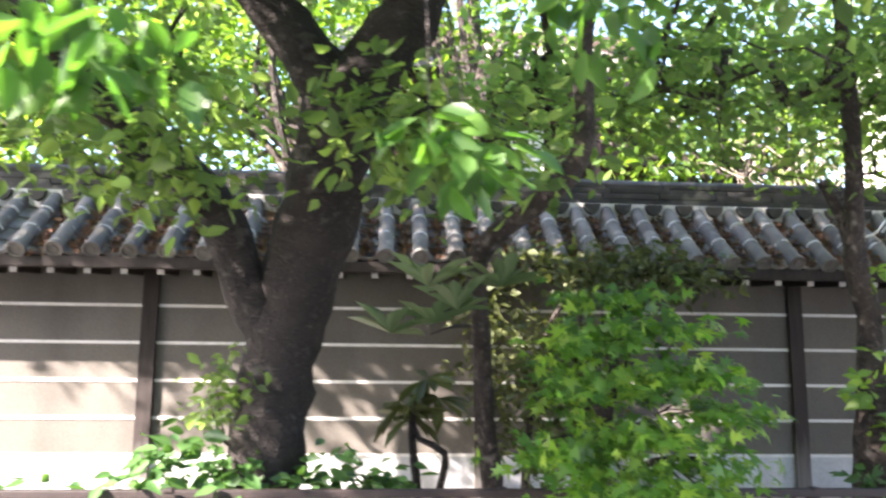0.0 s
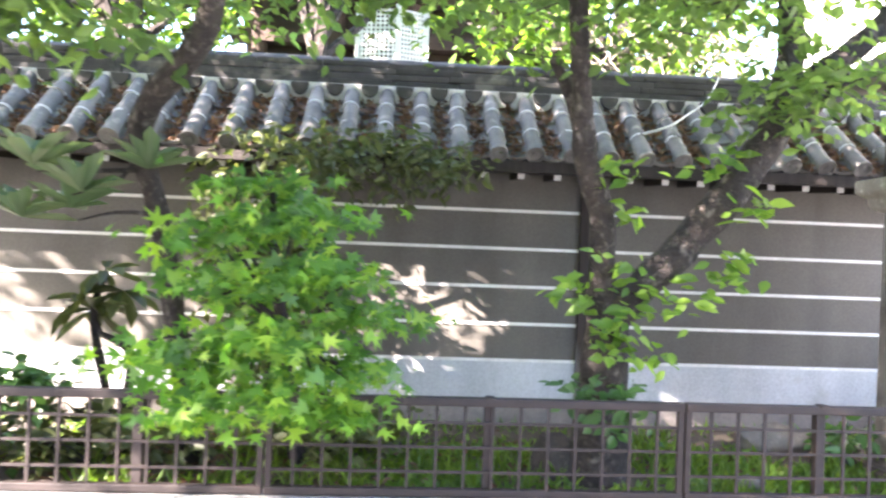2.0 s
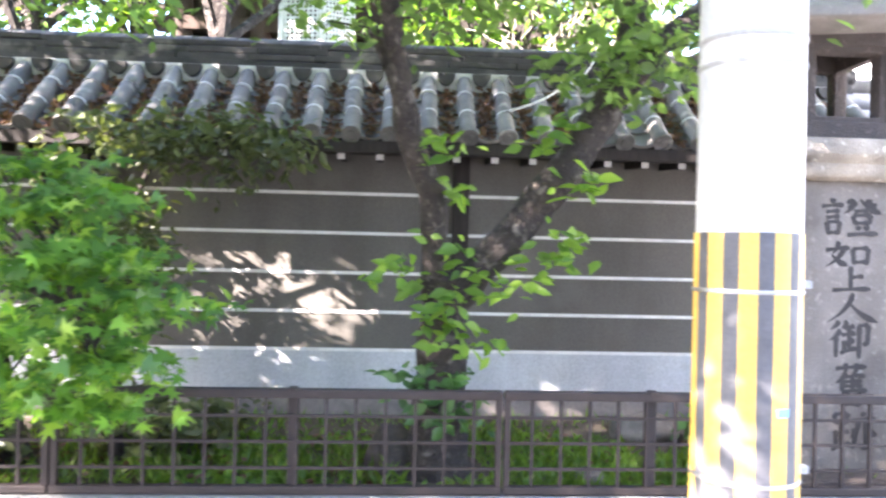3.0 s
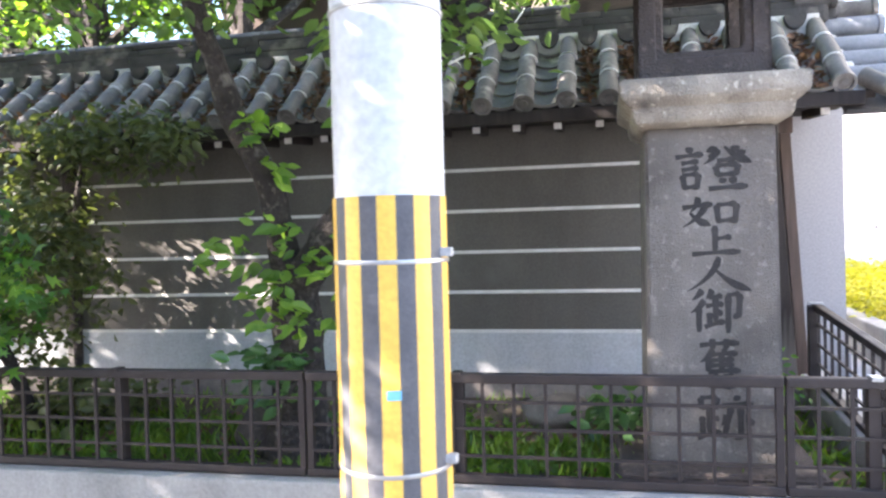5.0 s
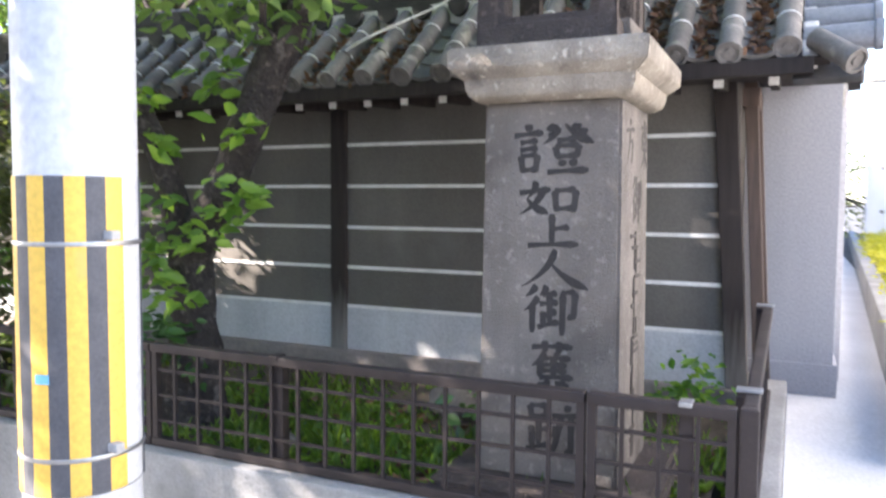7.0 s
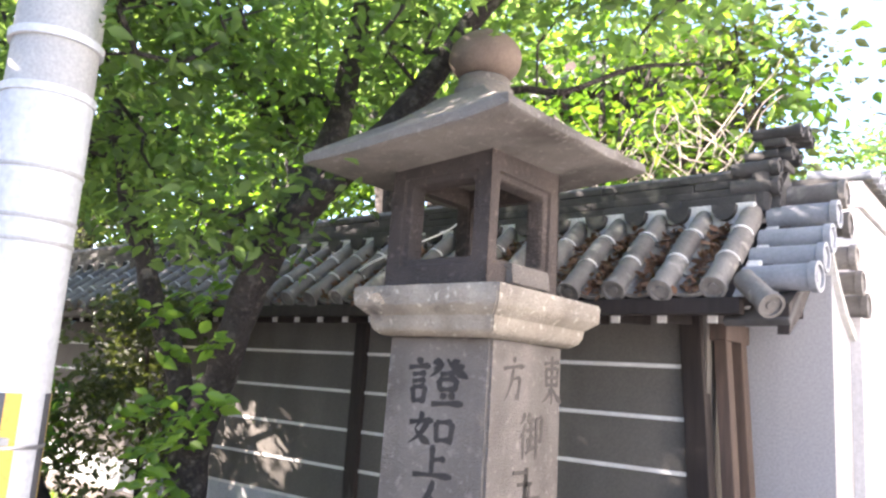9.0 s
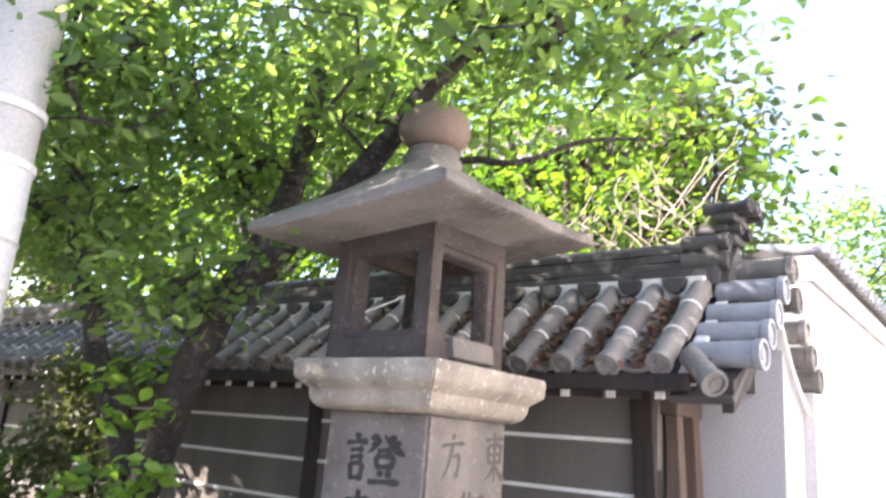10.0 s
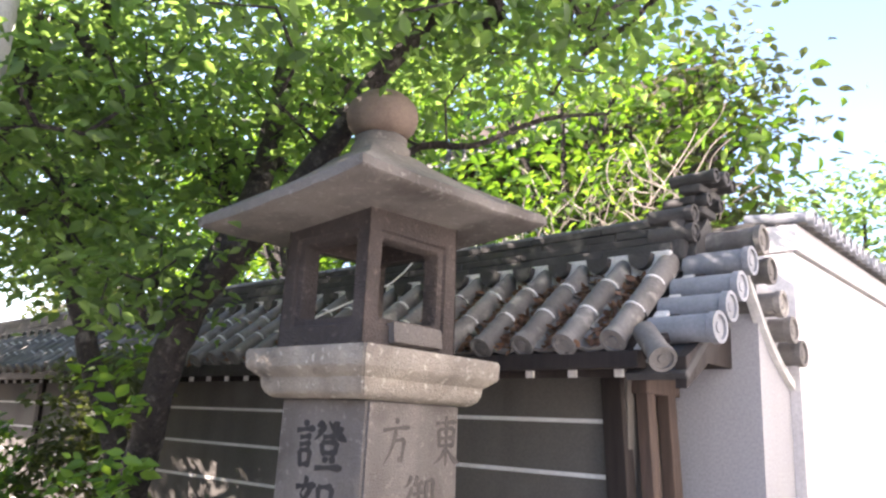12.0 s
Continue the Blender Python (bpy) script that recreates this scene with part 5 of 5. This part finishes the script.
panel = thing("lattice_screen", (1.75, 9.0, 3.2), "white painted wooden lattice screen before the hall", "screen")
for (xa, ya), (xb, yb) in (((1.45, 9.05), (1.92, 8.98)), ((1.92, 8.98), (2.26, 9.12))):
    n = 9
    for i in range(n + 1):
        t = i / n
        x, y = xa + (xb - xa) * t, ya + (yb - ya) * t
        part("slat", boxed(x - 0.012, x + 0.012, y - 0.012, y + 0.012, 3.1, 4.55), LATTICE_WHITE, panel)
    for k in range(28):
        z = 3.12 + 0.052 * k
        rings = [[(x, y - 0.01, z), (x, y + 0.01, z), (x, y + 0.01, z + 0.022), (x, y - 0.01, z + 0.022)] for x, y in ((xa, ya), (xb, yb))]
        part("slat", loft(bmesh.new(), rings), LATTICE_WHITE, panel)
for x, y in ((1.45, 9.05), (1.92, 8.98), (2.26, 9.12)):
    part("post", boxed(x - 0.03, x + 0.03, y - 0.03, y + 0.03, 0.0, 4.6, 0.004), LATTICE_WHITE, panel)


def back_tree(at, height, radii, n, per, size, mat, seed, label, trunk=0.14):
    t = thing("garden_tree", at, label, "tree")
    x, y, z = at
    r = np.random.default_rng(seed)
    pts = cloud(r, (x, y, height), radii, n, 0.35)
    part("trunk", tube(bmesh.new(), [(x, y, z - 0.1), (x + 0.1, y, height * 0.4), (x - 0.05, y + 0.1, height * 0.75), (x, y, height + radii[2] * 0.5)], [trunk, trunk * 0.8, trunk * 0.6, trunk * 0.25], 9, 0.2, seed), BARK_LIGHT, t, "", True)
    ends = pts[:: max(1, n // 14)]
    part("branching", twigs(bmesh.new(), [(x, y, height * 0.62 + 0.08 * i) for i in range(len(ends))], [tuple(p) for p in ends], trunk * 0.4, seed), BARK_LIGHT, t)
    foliage("crown", pts, per, 0.26, size, mat, t, seed=seed, flat=0.7)


back_tree((-2.6, 8.6, 0), 4.6, (2.2, 1.5, 1.9), 150, 30, 0.13, LEAF_BACK, 51, "sunlit yellow-green garden tree behind the wall")
back_tree((-5.6, 9.5, 0), 4.8, (2.4, 1.7, 2.2), 140, 28, 0.14, LEAF_BACK, 52, "large garden tree behind the wall")
back_tree((-0.6, 7.6, 0), 4.9, (1.5, 1.0, 1.2), 90, 28, 0.12, LEAF_BACK, 53, "yellow-green tree in the temple garden")
back_tree((3.9, 7.4, 0), 4.3, (1.6, 0.9, 1.2), 120, 28, 0.12, LEAF_BACK, 54, "leafy tree with pale climbing stems before the hall")
back_tree((2.85, 21.6, 0), 6.3, (3.7, 2.0, 2.4), 210, 28, 0.20, LEAF_CHERRY, 55, "blue-green tree beyond the flank wall")
back_tree((1.2, 7.2, 0), 5.3, (1.2, 0.8, 0.9), 60, 26, 0.11, LEAF_BACK, 56, "light green tree before the temple hall")
back_tree((-4.6, 11.0, 0), 7.2, (3.8, 1.5, 2.7), 210, 28, 0.18, LEAF_BACK, 59, "tall sunlit tree in the temple garden", 0.2)
back_tree((-0.9, 11.2, 0), 6.6, (2.0, 1.2, 2.3), 120, 28, 0.17, LEAF_BACK, 60, "tall light green tree beside the temple hall", 0.16)
back_tree((-8.6, 8.6, 0), 5.6, (3.2, 1.5, 2.8), 190, 28, 0.18, LEAF_DARK, 63, "broad dark tree at the garden's far end", 0.2)
back_tree((4.75, 7.7, 0), 4.1, (0.55, 0.5, 1.2), 90, 26, 0.10, LEAF_DARK, 58, "narrow dark evergreen behind the wall", 0.10)

vines = bmesh.new()
rv = random.Random(77)
for i in range(110):
    p = Vector((rv.uniform(3.7, 5.3), rv.uniform(6.3, 6.9), rv.uniform(2.7, 3.6)))
    q = p + Vector((rv.uniform(-0.5, 0.5), rv.uniform(-0.2, 0.2), rv.uniform(0.15, 0.55)))
    tube(vines, [p, p.lerp(q, 0.35) + Vector((rv.uniform(-0.07, 0.07), 0, 0)), p.lerp(q, 0.7) + Vector((rv.uniform(-0.07, 0.07), 0, 0.03)), q], [0.0055, 0.005, 0.004, 0.003], 5)
vine = part("vine_tangle", vines, BRANCH_PALE, None, smooth=True)
tagged(vine, "tangle of bare pale climbing stems behind the wall", "vines", kind="stuff")
foliage("vine_leaves", cloud(rng, (4.5, 6.6, 3.4), (0.9, 0.4, 0.55), 40), 14, 0.12, 0.075, LEAF_BACK, vine, seed=78)

# ---- beside the path ----
VEER = Matrix.Translation((6.17, 4.4, 0)) @ Matrix(((1, 0.045, 0, 0), (0, 1, 0, 0), (0, 0, 1, 0), (0, 0, 0, 1)))
bm = boxed(0, 0.14, 0, 20, 0.2, 0.92, 0.015)
bmesh.ops.transform(bm, matrix=VEER, verts=bm.verts)
tagged(part("hedge_kerb", bm, CONCRETE, None), "pale concrete kerb edging the yellow hedge", "kerb", kind="structure")
hedge = thing("hedge", (7.2, 10, 0.6), "low clipped hedge with bright yellow-green leaves", "hedge")
hy = rng.uniform(5.2, 17, 1300)
hp = np.stack([6.36 + 0.045 * (hy - 4.4) + rng.uniform(0, 1.2, 1300), hy, rng.uniform(0.84, 1.10, 1300)], 1)
foliage("leaves", hp, 22, 0.07, 0.055, YELLOW_LEAF, hedge, seed=61)
bm = boxed(0.142, 1.8, 0, 20, 0.2, 0.84)
bmesh.ops.transform(bm, matrix=VEER, verts=bm.verts)
tagged(part("hedge_soil", bm, SOIL, None), "dark soil under the hedge", "soil", kind="structure")
far = thing("house_wall", (10, 17, 0), "pale concrete house wall at the end of the path", "wall", kind="structure")
part("wall_body", boxed(6.95, 14, 17.2, 17.5, 0, 3.9), WHITE_PLASTER, far)
part("wall_top", boxed(6.9, 14, 17.15, 17.55, 3.9, 4.02, 0.01), CONCRETE, far)
for i in range(4):
    for j in range(3):
        part("bolt_hole", loft(bmesh.new(), [[(7.2 + 0.9 * i + 0.035 * math.cos(a), 17.194 + d, 1.5 + 0.8 * j + 0.035 * math.sin(a)) for a in [2 * math.pi * k / 12 for k in range(12)]] for d in (0, 0.004)]), FOOTING, far)
# white block out of view, added to bounce sunlight onto the +x faces
house = thing("house", (11, 7, 0), "unseen plain white house added to bounce sun onto faces towards the path", "house", kind="structure")
part("wall", boxed(8.7, 14, 3.2, 12.4, 0, 6.4), WHITE_PLASTER, house, "plain pale plaster wall")
part("roof", boxed(8.5, 14.2, 3.0, 12.4, 6.4, 6.6, 0.02), CONCRETE, house, "flat concrete roof edge")
# plain blocks behind the camera, added to cut sky light on front faces
row = thing("unseen_house_row", (0, -9, 0), "unseen plain house fronts added across the street to block sky light", "house", kind="structure")
for x0, x1, top in ((-22, -9.5, 7.2), (-9.4, 1.5, 6.2), (1.6, 10.5, 7.6)):
    part("wall", boxed(x0, x1, -14, -8.4, 0, top), PLASTER_PALE, row, "plain rendered front")
    part("roof", boxed(x0 - 0.1, x1 + 0.1, -14.2, -8.1, top, top + 0.18, 0.02), TILE_DARK, row, "flat roof edge")
back_tree((6.3, 27, 0), 2.2, (3.2, 1.2, 1.9), 90, 26, 0.15, LEAF_DARK, 57, "dark trees at the end of the path")
